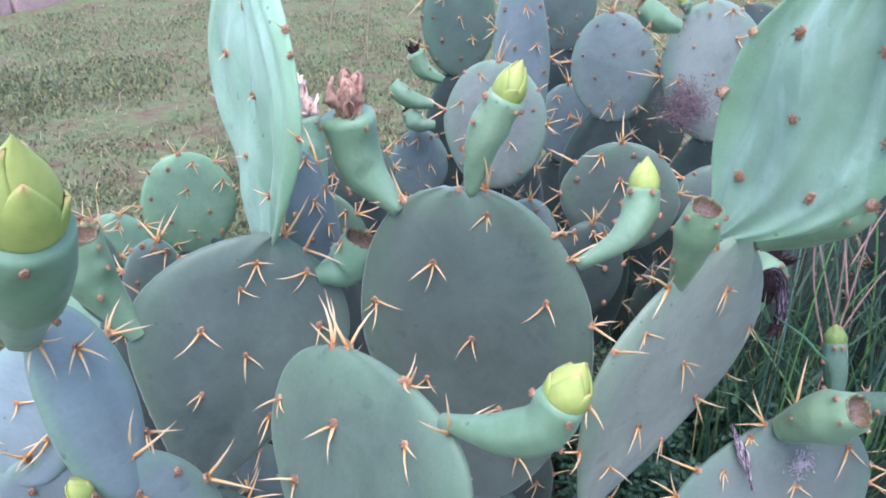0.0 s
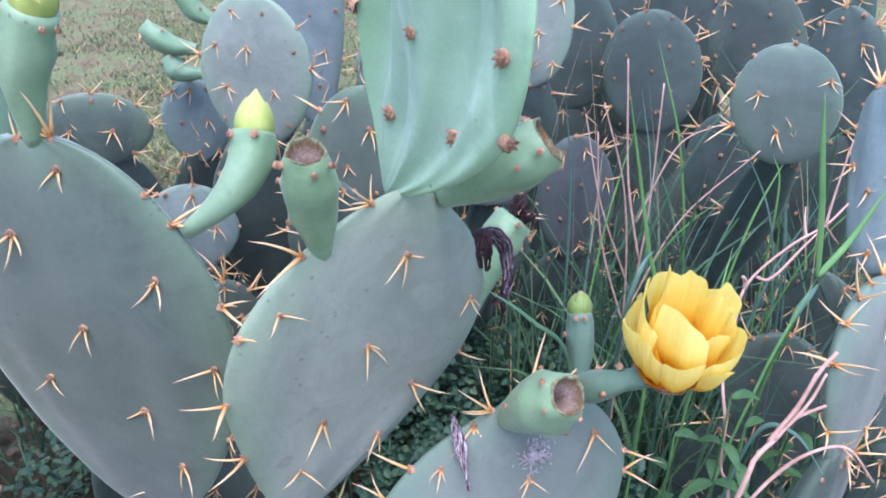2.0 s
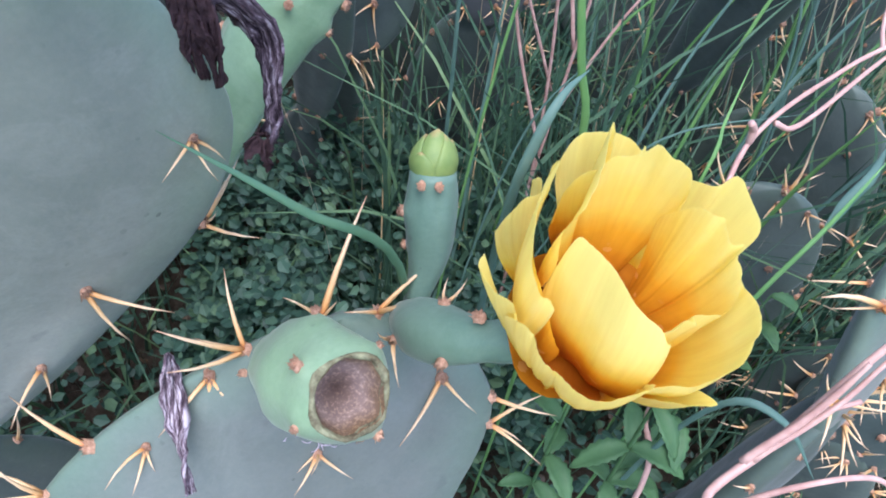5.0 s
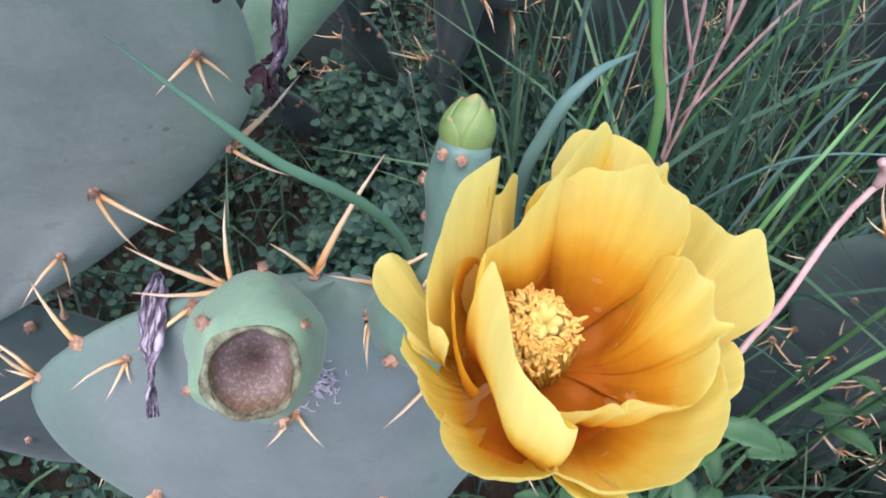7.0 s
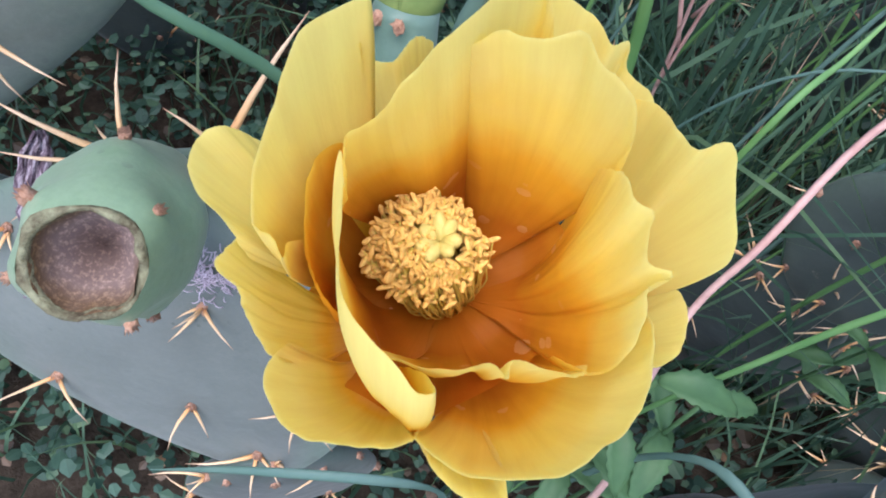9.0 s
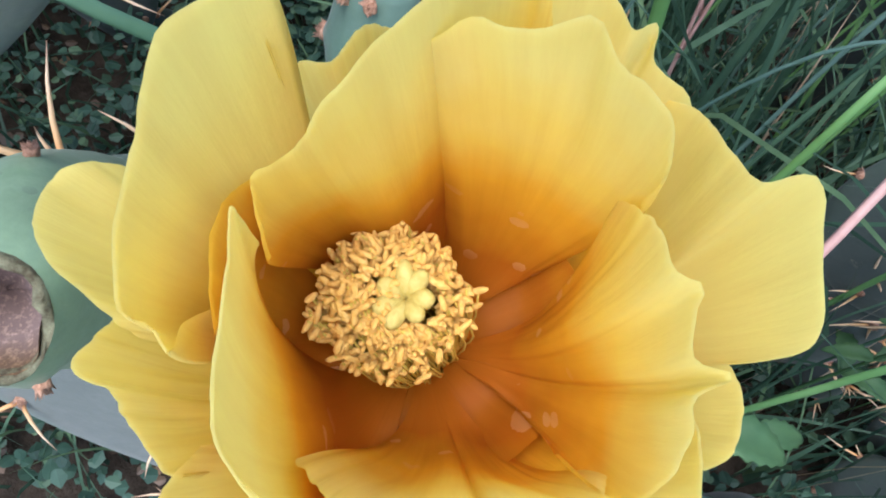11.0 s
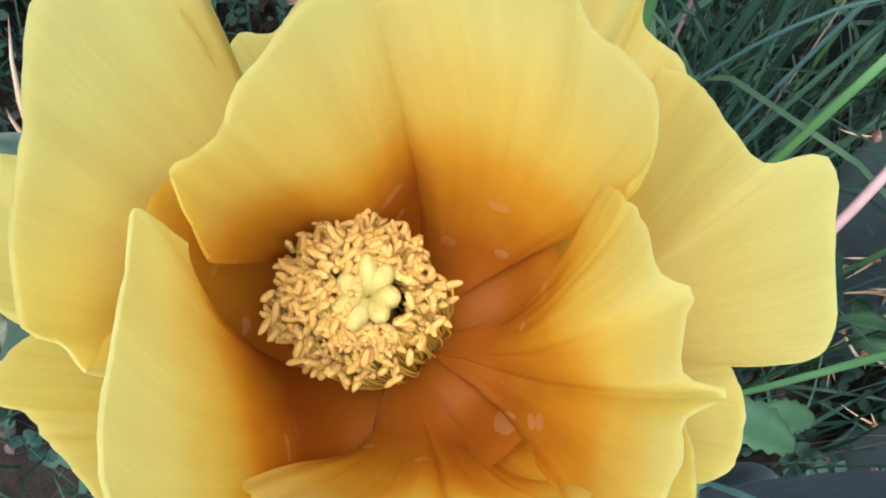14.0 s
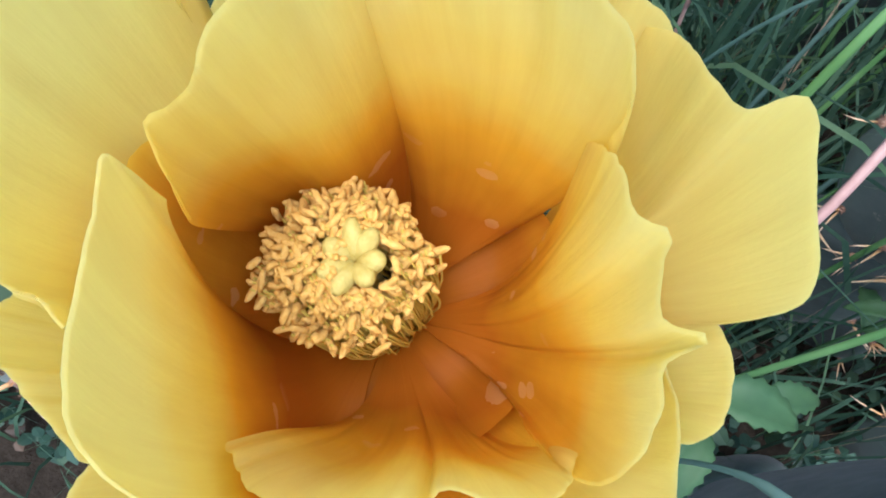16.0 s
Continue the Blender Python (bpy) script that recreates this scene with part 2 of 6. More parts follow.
def petal_material(name="yellow_petal", deep=(0.58, 0.185, 0.010), mid=(0.80, 0.40, 0.018), edge=(0.99, 0.89, 0.34)):
    """Thin silky petal: orange at the claw, yellow to pale yellow outwards, fine lengthwise veins; light shines through."""
    m, t, b = material(name, 0.5, 0.2)
    u, s = along(t)
    warp = maths(t, "MULTIPLY", maths(t, "SUBTRACT", noise_fac(t, 60, 3), 0.5), 0.25)
    col = ramp(t, maths(t, "ADD", s, warp), [(0.20, deep), (0.36, mid), (0.49, (0.94, 0.60, 0.04)), (0.63, (0.98, 0.80, 0.15)), (0.90, edge)])
    comb = t.nodes.new("ShaderNodeCombineXYZ")
    t.links.new(maths(t, "MULTIPLY", u, 26.0), comb.inputs[0])
    t.links.new(maths(t, "MULTIPLY", s, 1.6), comb.inputs[1])
    vein = node(t, "ShaderNodeTexNoise", Scale=1.0, Detail=5.0, Roughness=0.65)
    t.links.new(comb.outputs[0], vein.inputs["Vector"])
    col = mixed(t, 0.30, col, ramp(t, vein.outputs["Fac"], [(0.3, (0.80, 0.68, 0.50)), (0.65, (1, 1, 1))]), "MULTIPLY")
    flake_at = t.nodes.new("ShaderNodeCombineXYZ")
    t.links.new(maths(t, "MULTIPLY", u, 5.0), flake_at.inputs[0])
    t.links.new(maths(t, "MULTIPLY", s, 13.0), flake_at.inputs[1])
    flake = node(t, "ShaderNodeTexVoronoi", Scale=1.0, Randomness=1.0)
    t.links.new(flake_at.outputs[0], flake.inputs["Vector"])
    spot = maths(t, "LESS_THAN", maths(t, "ADD", flake.outputs["Distance"], maths(t, "MULTIPLY", noise_fac(t, 500, 3), 0.22)), 0.31)
    band = ramp(t, s, [(0.16, (0, 0, 0)), (0.22, (1, 1, 1)), (0.36, (1, 1, 1)), (0.44, (0, 0, 0))])
    col = mixed(t, maths(t, "MULTIPLY", maths(t, "MULTIPLY", spot, band), 0.32), col, (0.95, 0.62, 0.28))
    t.links.new(col, b.inputs["Base Color"])
    bump(t, b, maths(t, "ADD", vein.outputs["Fac"], maths(t, "MULTIPLY", noise_fac(t, 260, 4), 0.7)), 0.34, 0.0006)
    tr = t.nodes.new("ShaderNodeBsdfTranslucent")
    t.links.new(col, tr.inputs["Color"])
    mx = t.nodes.new("ShaderNodeMixShader")
    mx.inputs[0].default_value = 0.50
    out = t.nodes["Material Output"]
    t.links.new(b.outputs[0], mx.inputs[1])
    t.links.new(tr.outputs[0], mx.inputs[2])
    t.links.new(mx.outputs[0], out.inputs[0])
    return m


PETAL = petal_material()
PETAL_OUTER = petal_material("pale_yellow_outer_petal", mid=(0.84, 0.50, 0.05), edge=(0.98, 0.89, 0.35))
PETAL_BLUSH = petal_material("peach_yellow_outer_petal", deep=(0.84, 0.46, 0.17), mid=(0.90, 0.54, 0.13))
ANTHER = plain("orange_yellow_anther", (0.76, 0.43, 0.09), (0.88, 0.60, 0.20), 1500, 0.8, 0.1, 0.5)
FILAMENT = plain("pale_filament", (0.52, 0.40, 0.06), (0.74, 0.54, 0.12), 500, 0.6, 0.2, 0.0)
STIGMA = plain("pale_stigma", (0.50, 0.40, 0.10), (0.64, 0.53, 0.18), 700, 0.6, 0.25, 0.3)
def sepal_material(name, lo, hi):
    m, t, b = material(name, 0.5, 0.3)
    _, s = along(t)
    base = ramp(t, noise_fac(t, 70, 4), [(0.3, lo), (0.7, hi)])
    tip = ramp(t, maths(t, "ADD", s, maths(t, "MULTIPLY", maths(t, "SUBTRACT", noise_fac(t, 150, 3), 0.5), 0.25)), [(0.86, (0, 0, 0)), (1.0, (1, 1, 1))])
    t.links.new(mixed(t, maths(t, "MULTIPLY", tip, 0.7), base, (0.45, 0.27, 0.13)), b.inputs["Base Color"])
    bump(t, b, noise_fac(t, 300, 4), 0.3, 0.0006)
    return m


SEPAL = sepal_material("sepal_skin", (0.265, 0.325, 0.085), (0.42, 0.455, 0.135))
SEPAL_PINK = sepal_material("pinkish_outer_scale", (0.42, 0.30, 0.14), (0.62, 0.42, 0.24))
# Sepal skin with shade mixed into its green, for the bud beside the flower.
SEPAL_SHADED = sepal_material("shaded_sepal_skin", (0.12, 0.19, 0.055), (0.24, 0.30, 0.09))
BUD = plain("yellow_green_bud", (0.31, 0.36, 0.095), (0.46, 0.48, 0.155), 70, 0.5, 0.3, 0.2)


def leaf_material(name, a, b_, scale=30, through=0.3, random_tint=True, rough=0.5):
    m, t, b = material(name, rough, 0.3)
    geo = t.nodes.new("ShaderNodeNewGeometry")
    col = ramp(t, noise_fac(t, scale, 4), [(0.3, a), (0.7, b_)])
    if random_tint:
        col = mixed(t, 1.0, col, ramp(t, geo.outputs["Random Per Island"], [(0, (0.45, 0.5, 0.55)), (0.45, (0.9, 0.95, 1.0)), (0.75, (1.25, 1.2, 1.25)), (1, (1.9, 1.6, 1.25))]), "MULTIPLY")
    t.links.new(col, b.inputs["Base Color"])
    tr = t.nodes.new("ShaderNodeBsdfTranslucent")
    t.links.new(col, tr.inputs["Color"])
    mx = t.nodes.new("ShaderNodeMixShader")
    mx.inputs[0].default_value = through
    t.links.new(b.outputs[0], mx.inputs[1])
    t.links.new(tr.outputs[0], mx.inputs[2])
    t.links.new(mx.outputs[0], t.nodes["Material Output"].inputs[0])
    return m


GRASS = leaf_material("grass_blade", (0.044, 0.097, 0.057), (0.092, 0.173, 0.094))
GRASS_BRIGHT = leaf_material("bright_grass_blade", (0.11, 0.26, 0.08), (0.19, 0.36, 0.12), random_tint=False)
GRASS_STALK = leaf_material("light_green_grass_stalk", (0.13, 0.30, 0.10), (0.21, 0.40, 0.15), random_tint=False)
GRASS_BLUE = leaf_material("bluish_grass_blade", (0.092, 0.180, 0.145), (0.150, 0.250, 0.205), random_tint=False)
LITTER = leaf_material("brown_leaf_litter", (0.055, 0.040, 0.028), (0.130, 0.095, 0.062), 60, 0.1)
STRAW = leaf_material("dry_straw", (0.34, 0.25, 0.15), (0.55, 0.44, 0.29))
TURF = leaf_material("turf_blade", (0.145, 0.176, 0.084), (0.255, 0.262, 0.138), 3)
WEED = leaf_material("weed_leaf", (0.055, 0.125, 0.050), (0.095, 0.190, 0.072), 60)
CLOVER = leaf_material("small_dark_leaf", (0.036, 0.086, 0.056), (0.078, 0.148, 0.096), 40)


def ground_material():
    m, t, b = material("patchy_lawn_soil", 0.95, 0.1)
    soil = ramp(t, noise_fac(t, 14, 6, 0.7), [(0.3, (0.120, 0.082, 0.055)), (0.7, (0.275, 0.195, 0.135))])
    turf = ramp(t, noise_fac(t, 40, 6, 0.75), [(0.3, (0.090, 0.135, 0.060)), (0.7, (0.222, 0.236, 0.122))])
    fac = ramp(t, noise_fac(t, 7, 8, 0.8), [(0.40, (0, 0, 0)), (0.56, (1, 1, 1))])
    # Leaf litter under the clump, its colour deepened to stand for shade there.
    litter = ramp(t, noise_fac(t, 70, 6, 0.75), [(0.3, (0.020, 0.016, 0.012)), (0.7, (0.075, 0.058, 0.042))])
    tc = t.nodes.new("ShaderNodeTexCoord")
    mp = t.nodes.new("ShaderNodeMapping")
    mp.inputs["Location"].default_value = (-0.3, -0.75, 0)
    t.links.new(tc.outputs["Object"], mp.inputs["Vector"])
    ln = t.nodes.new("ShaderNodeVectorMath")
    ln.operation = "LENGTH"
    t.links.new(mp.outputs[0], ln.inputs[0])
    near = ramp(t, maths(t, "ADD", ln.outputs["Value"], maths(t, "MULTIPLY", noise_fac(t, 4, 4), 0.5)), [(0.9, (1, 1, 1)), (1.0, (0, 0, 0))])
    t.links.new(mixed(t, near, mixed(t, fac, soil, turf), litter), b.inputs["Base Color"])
    bump(t, b, noise_fac(t, 90, 6, 0.7), 0.8, 0.01)
    return m


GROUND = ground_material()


# ---- building helpers ----
def mesh_of(name, verts, faces, mats, uv=None, midx=None, smooth=True):
    me = bpy.data.meshes.new(name)
    me.from_pydata([tuple(v) for v in verts], [], faces)
    for m in mats:
        me.materials.append(m)
    if smooth:
        me.polygons.foreach_set("use_smooth", [True] * len(me.polygons))
    if midx is not None:
        me.polygons.foreach_set("material_index", midx)
    if uv is not None:
        layer = me.uv_layers.new(name="UVMap")
        li = np.empty(len(me.loops), dtype=np.int32)
        me.loops.foreach_get("vertex_index", li)
        layer.data.foreach_set("uv", np.asarray(uv, dtype=np.float32)[li].ravel())
    me.update()
    return me


def under(name, me, parent, world_m=None, label=""):
    """A part: a mesh object under a thing or a part, given in world coordinates."""
    ob = new(name, me)
    ob.parent = parent
    if parent.type == "EMPTY":
        ob.matrix_parent_inverse = parent.matrix_basis.inverted()
    elif parent.parent and parent.get("own_pose"):
        ob.matrix_parent_inverse = parent.matrix_basis.inverted()
    if world_m is not None:
        ob.matrix_basis = world_m
    return tagged(ob, label)


def thing(name, at, label, category, group=""):
    e = new(name)
    e.empty_display_size = 0.02
    e.matrix_basis = Matrix.Translation(at)
    return tagged(e, label, category, group)


def spline(points, n):
    """Points along a smooth curve through the given ones."""
    p = [Vector(q) for q in points]
    p = [p[0] * 2 - p[1]] + p + [p[-1] * 2 - p[-2]]
    out, k = [], len(p) - 3
    for i in range(n):
        f = i / (n - 1) * k
        j = min(int(f), k - 1)
        x = f - j
        a, b, c, d = p[j], p[j + 1], p[j + 2], p[j + 3]
        out.append(0.5 * (2 * b + (c - a) * x + (2 * a - 5 * b + 4 * c - d) * x * x + (3 * b - 3 * c + d - a) * x ** 3))
    return out


def frames_along(path):
    t = [(path[min(i + 1, len(path) - 1)] - path[max(i - 1, 0)]).normalized() for i in range(len(path))]
    side = t[0].cross(Vector((0.3, 0.2, 1))).normalized()
    out = []
    for d in t:
        side = (side - d * side.dot(d)).normalized()
        out.append((side, d.cross(side), d))
    return out


def tube(path, radii, sides=8, lobes=0.0, seed=0, close=True):
    """Verts, faces and uv of a tapering tube along a path."""
    vs, fs, uv = [], [], []
    fr = frames_along(path)
    n = len(path)
    for i, (p, r, (a, b, d)) in enumerate(zip(path, radii, fr)):
        for k in range(sides):
            th = 2 * math.pi * k / sides
            w = 1 + lobes * noise.noise(Vector((math.cos(th) * 1.5 + seed, math.sin(th) * 1.5, i / n * 4)))
            vs.append(p + (a * math.cos(th) + b * math.sin(th)) * r * w)
            uv.append((k / sides, i / (n - 1)))
    for i in range(n - 1):
        for k in range(sides):
            k2 = (k + 1) % sides
            fs.append((i * sides + k, i * sides + k2, (i + 1) * sides + k2, (i + 1) * sides + k))
    if close:
        fs.append(tuple(range(sides))[::-1])
        fs.append(tuple((n - 1) * sides + k for k in range(sides)))
    return vs, fs, uv


def joined(pieces):
    """Joins (verts, faces, uv) pieces into one."""
    V, Fc, U = [], [], []
    for vs, fs, uv in pieces:
        o = len(V)
        V += list(vs)
        Fc += [tuple(i + o for i in f) for f in fs]
        U += list(uv)
    return V, Fc, U


# ---- spines and areoles, shared by all pads ----
rnd = random.Random(11)


def one_spine(seed):
    """A single tapering spine of length 1 along z, slightly bent."""
    r = random.Random(seed)
    sag = Vector((r.uniform(-0.26, 0.26), r.uniform(-0.26, 0.26), 0))
    path = [Vector((0, 0, f)) + sag * f * f for f in (0, 0.15, 0.4, 0.7, 1.0)]
    rr = 0.036
    return tube(path, [rr, rr, rr * 0.8, rr * 0.5, rr * 0.1], 6)


def spine_rays(kind, r):
    """Directions and lengths of the spines of one areole; z points out of the skin, y towards the pad's tip."""
    out = []
    if kind == "face":
        turn = r.choice([-1, -1, 1])
        d = Vector((r.uniform(-0.35, 0.35), -1.0, r.uniform(0.25, 0.7)))
        out.append((d.normalized(), r.uniform(0.012, 0.020)))
        d = Vector((turn * r.uniform(0.6, 1.1), -r.uniform(0.05, 0.7), r.uniform(0.3, 0.8)))
        out.append((d.normalized(), r.uniform(0.013, 0.021)))
        if r.random() < 0.55:
            d = Vector((-turn * r.uniform(0.3, 1.0), -r.uniform(0.3, 0.9), r.uniform(0.25, 0.7)))
            out.append((d.normalized(), r.uniform(0.008, 0.016)))
        if r.random() < 0.22:
            d = Vector((r.uniform(-0.9, 0.9), r.uniform(0.1, 0.7), r.uniform(0.4, 0.9)))
            out.append((d.normalized(), r.uniform(0.007, 0.012)))
    elif kind == "young":
        side = r.choice([-1, 1])
        for k in range(r.choice([1, 1, 2])):
            d = Vector((side * r.uniform(0.2, 0.9) * (1 - 2 * k), r.uniform(-0.4, 0.5), r.uniform(0.7, 1.2)))
            out.append((d.normalized(), r.uniform(0.007, 0.013)))
    else:
        count = r.choice([1, 2, 3, 3, 4])
        for k in range(count):
            th = 2 * math.pi * (k + r.uniform(0, 0.9)) / count
            d = Vector((math.cos(th) * r.uniform(0.2, 1.0), math.sin(th) * r.uniform(0.2, 1.0), r.uniform(0.4, 1.2)))
            out.append((d.normalized(), r.choice([0.013, 0.021, 0.029]) * r.uniform(0.75, 1.2)))
    return out


def cushion(seed):
    """A low felt cushion bristling with short hairs."""
    r = random.Random(seed)
    vs, fs, uv = [], [], []
    n = 14
    for i, (z, rad, spike) in enumerate(((-0.0015, 1.0, 0), (0.0003, 1.0, 0), (0.0008, 0.85, 1), (0.0008, 0.72, 0), (0.0012, 0.55, 1), (0.0011, 0.40, 0), (0.0016, 0.2, 1))):
        for k in range(n):
            th = 2 * math.pi * (k + i * 0.5) / n
            q = 0.0021 * rad * r.uniform(0.8, 1.2)
            long = r.uniform(0.0004, 0.0019) if spike and k % 2 == i % 4 // 2 else 0.0
            vs.append(Vector((math.cos(th) * (q + long * rad * 0.7), math.sin(th) * (q + long * rad * 0.7) * 1.2, z + long)))
            uv.append((k / n, i / 6))
    for i in range(6):
        for k in range(n):
            fs.append((i * n + k, i * n + (k + 1) % n, (i + 1) * n + (k + 1) % n, (i + 1) * n + k))
    fs.append(tuple(6 * n + k for k in range(n)))
    return mesh_of("areole", vs, fs, [AREOLE], uv)


SPINE_SHAPES = [one_spine(i) for i in range(8)]
SPINE_MESHES = [mesh_of("spine", *sh[:2], [SPINE], sh[2]) for sh in SPINE_SHAPES]
CUSHIONS = [cushion(i) for i in range(4)]
CUSHION_SHAPES = [([v.co.copy() for v in m.vertices], [tuple(p.vertices) for p in m.polygons]) for m in CUSHIONS]


def areole(parent, at, out, up, kind, size=1.0, spines=True, bulk=None, reach=1.0):
    """A felted areole and its spines: single objects, or added to the lists of a pad far behind."""
    z = out.normalized()
    y = (up - z * up.dot(z)).normalized()
    m = Matrix((y.cross(z), y, z)).transposed().to_4x4()
    m.translation = at
    m = m @ Matrix.Rotation(rnd.uniform(-0.4, 0.4), 4, "Z")
    if bulk is None:
        under("areole", rnd.choice(CUSHIONS), parent, m @ Matrix.Scale(size, 4))
    else:
        vs, fs = rnd.choice(CUSHION_SHAPES)
        bulk[0].append(([m @ (v * size) for v in vs], fs, [(0, 0)] * len(vs)))
    rays = spine_rays(kind, rnd) if spines else []
    for d, ln in rays:
        ln *= size * reach
        x = d.orthogonal().normalized()
        q = m @ Matrix((x, d.cross(x), d)).transposed().to_4x4() @ Matrix.Rotation(rnd.uniform(0, 6.28), 4, "Z")
        fat = ln * 0.55 + 0.0115
        q = q @ Matrix.Diagonal((fat, fat, ln, 1))
        k = rnd.randrange(8)
        if bulk is None:
            under("spine", SPINE_MESHES[k], parent, q)
        else:
            bulk[1].append(([q @ v for v in SPINE_SHAPES[k][0]], SPINE_SHAPES[k][1], SPINE_SHAPES[k][2]))


# ---- cactus pads ----
class Pad:
    def __init__(self, base, tip, normal, half, p, q, bend, thick, wavy, seed):
        self.b, self.t = Vector(base), Vector(tip)
        self.len = (self.t - self.b).length
        self.v = (self.t - self.b).normalized()
        n = Vector(normal)
        self.n = (n - self.v * n.dot(self.v)).normalized()
        self.r = self.v.cross(self.n)
        self.half, self.p, self.q, self.bend, self.thick, self.wavy, self.seed = half, p, q, bend, thick, wavy, seed

    def width(self, s):
        return self.half * max(0.0, math.sin(math.pi * min(max(s, 0.0), 1.0) ** self.p)) ** self.q

    def at(self, u, s, side):
        """A point of the skin: u across (-1 to 1), s from base to tip, side 1 for the front and -1 for the back."""
        w = self.width(s)
        h = self.thick / 2 * (w / self.half) ** 0.6
        z = h * max(0.0, 1 - u * u) ** 0.46 * side
        fold = 0.62 * self.wavy * noise.noise(Vector((u * 2.3 + self.seed, s * 1.5 + self.seed * 0.7, 0.3)))
        fold += 0.12 * self.wavy * noise.noise(Vector((u * 5 + self.seed, s * 5, 1.3)))
        fold += 0.42 * self.wavy * noise.noise(Vector((u * 3.4 + s * 0.9 + self.seed, s * 2.3, 5.1)))
        fold += 0.19 * self.wavy * (abs(noise.noise(Vector((u * 4.6 + s * 1.6 + self.seed, s * 1.5, 2.7)))) * 2 - 0.5)
        fold += 0.0011 * noise.noise(Vector((u * 2.6 * self.half / 0.08, s * 3.4 * self.len / 0.2, self.seed + 8)))
        edge = 1 + 0.022 * noise.noise(Vector((s * 7, self.seed * 3.1 + (1 if u > 0 else 0), 0))) + 0.05 * noise.noise(Vector((s * 2.6, self.seed * 1.7 + (9 if u > 0 else 0), 4)))
        c = self.b + self.v * (s * self.len) + self.r * (self.bend * 4 * s * (1 - s) * self.len)
        return c + self.r * (u * w * edge) + self.n * (z + fold * min(1.0, s * 4))


def pad(plant, base, tip, normal, half, p, q, bend, skin, thick=0.017, wavy=0.002, areoles=None, spiny=True, rows=0, label="", fine=True):
    seed = (tip[0] * 31.7 + tip[2] * 57.3 + 20) % 50
    P = Pad(base, tip, normal, half, p, q, bend, thick, wavy, seed)
    rows = rows or max(3, min(6, round(P.len / 0.045) + 1))
    ns, na = (48, 80) if wavy > 0.01 else (36, 36)
    vs, fs, uv = [], [], []
    for i in range(ns + 1):
        s = 0.004 + 0.992 * (1 - math.cos(math.pi * i / ns)) / 2
        for k in range(na):
            a = 2 * math.pi * k / na
            vs.append(P.at(math.cos(a), s, 1 if math.sin(a) >= 0 else -1))
            uv.append((max(abs(math.cos(a)), 1 - (1 - s) * P.len / P.half * 1.0), s))
    for i in range(ns):
        for k in range(na):
            fs.append((i * na + k, i * na + (k + 1) % na, (i + 1) * na + (k + 1) % na, (i + 1) * na + k))
    fs.append(tuple(range(na))[::-1])
    fs.append(tuple(ns * na + k for k in range(na)))
    ob = under("pad", mesh_of("pad", vs, fs, [skin], uv), plant, None, label)
    spots = list(areoles or [])
    bulk = None if fine else ([], [])
    if areoles is None:
        for i in range(rows):
            s = 0.16 + 0.74 * i / (rows - 1) + rnd.uniform(-0.03, 0.03)
            for u in ((-0.45, 0.4) if i % 2 else (-0.78, 0.0, 0.75)):
                spots.append((u + rnd.uniform(-0.1, 0.1), s))
        for s in ((0.3, 0.52, 0.70, 0.88) if rows > 4 else (0.55, 0.85)):
            spots += [(-1.0, s + rnd.uniform(-0.04, 0.04)), (1.0, s + rnd.uniform(-0.04, 0.04))]
        spots += [(0.0, 1.0), (0.25, 0.995)]
    for u, s in spots:
        s2 = min(max(s, 0.03), 0.996)
        u = max(-1.0, min(1.0, u))
        if s >= 0.985:
            out, kind = P.v + P.n * 0.2, "edge"
        elif abs(u) > 0.9:
            lean = 0.5 if s > 0.6 else 0.1
            out, kind = P.r * (1 if u > 0 else -1) + P.v * lean + P.n * rnd.uniform(0.0, 0.4), "edge"
            u = 0.99 if u > 0 else -0.99
        else:
            out, kind = P.n.copy(), "face"
        if skin is PAD_GREEN:
            kind = "young"
        areole(ob, P.at(u, s2, 1), out, P.v, kind, rnd.uniform(0.8, 1.2) * (1.45 if wavy > 0.017 else 0.85 if not spiny else 1.0), (spiny and (fine or rnd.random() < 0.42)) or (kind == "edge" and rnd.random() < 0.6), bulk, 1.4 if fine and skin in (PAD_DUSTY, PAD_STONE) else 1.15)
    if bulk:
        for name, mat, pieces in (("areole_cover", AREOLE, bulk[0]), ("spine_cover", SPINE, bulk[1])):
            if pieces:
                vs, fs, uv = joined(pieces)
                tagged(under(name, mesh_of(name, vs, fs, [mat], uv), ob), kind="stuff")
    return P


def roots(plant, base, normal, skin, lean=0.03, half=0.052):
    """Pads below a pad, down to the ground, in skin darkened to stand for shade."""
    skin = skin if skin is PAD_PALE else PAD_SHADED
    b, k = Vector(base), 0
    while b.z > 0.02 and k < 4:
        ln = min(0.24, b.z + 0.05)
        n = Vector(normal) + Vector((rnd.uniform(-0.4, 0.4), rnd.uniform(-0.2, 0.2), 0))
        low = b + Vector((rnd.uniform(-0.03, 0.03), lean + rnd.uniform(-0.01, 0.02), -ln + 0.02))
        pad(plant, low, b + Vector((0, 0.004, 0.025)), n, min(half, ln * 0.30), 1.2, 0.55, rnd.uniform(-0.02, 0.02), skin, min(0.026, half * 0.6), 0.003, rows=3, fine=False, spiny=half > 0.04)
        b, k = low, k + 1


# ---- fruits and buds ----
def body_radii(n, r, neck, top=1.0):
    """Radii from a narrow neck to the widest place and in again to the top."""
    out = []
    for i in range(n):
        f = i / (n - 1)
        w = neck + (1 - neck) * math.sin(min(1.0, f / 0.68) * math.pi / 2) ** 1.25
        out.append(r * w * (1 - (1 - top) * max(0.0, (f - 0.62) / 0.38) ** 1.5))
    return out


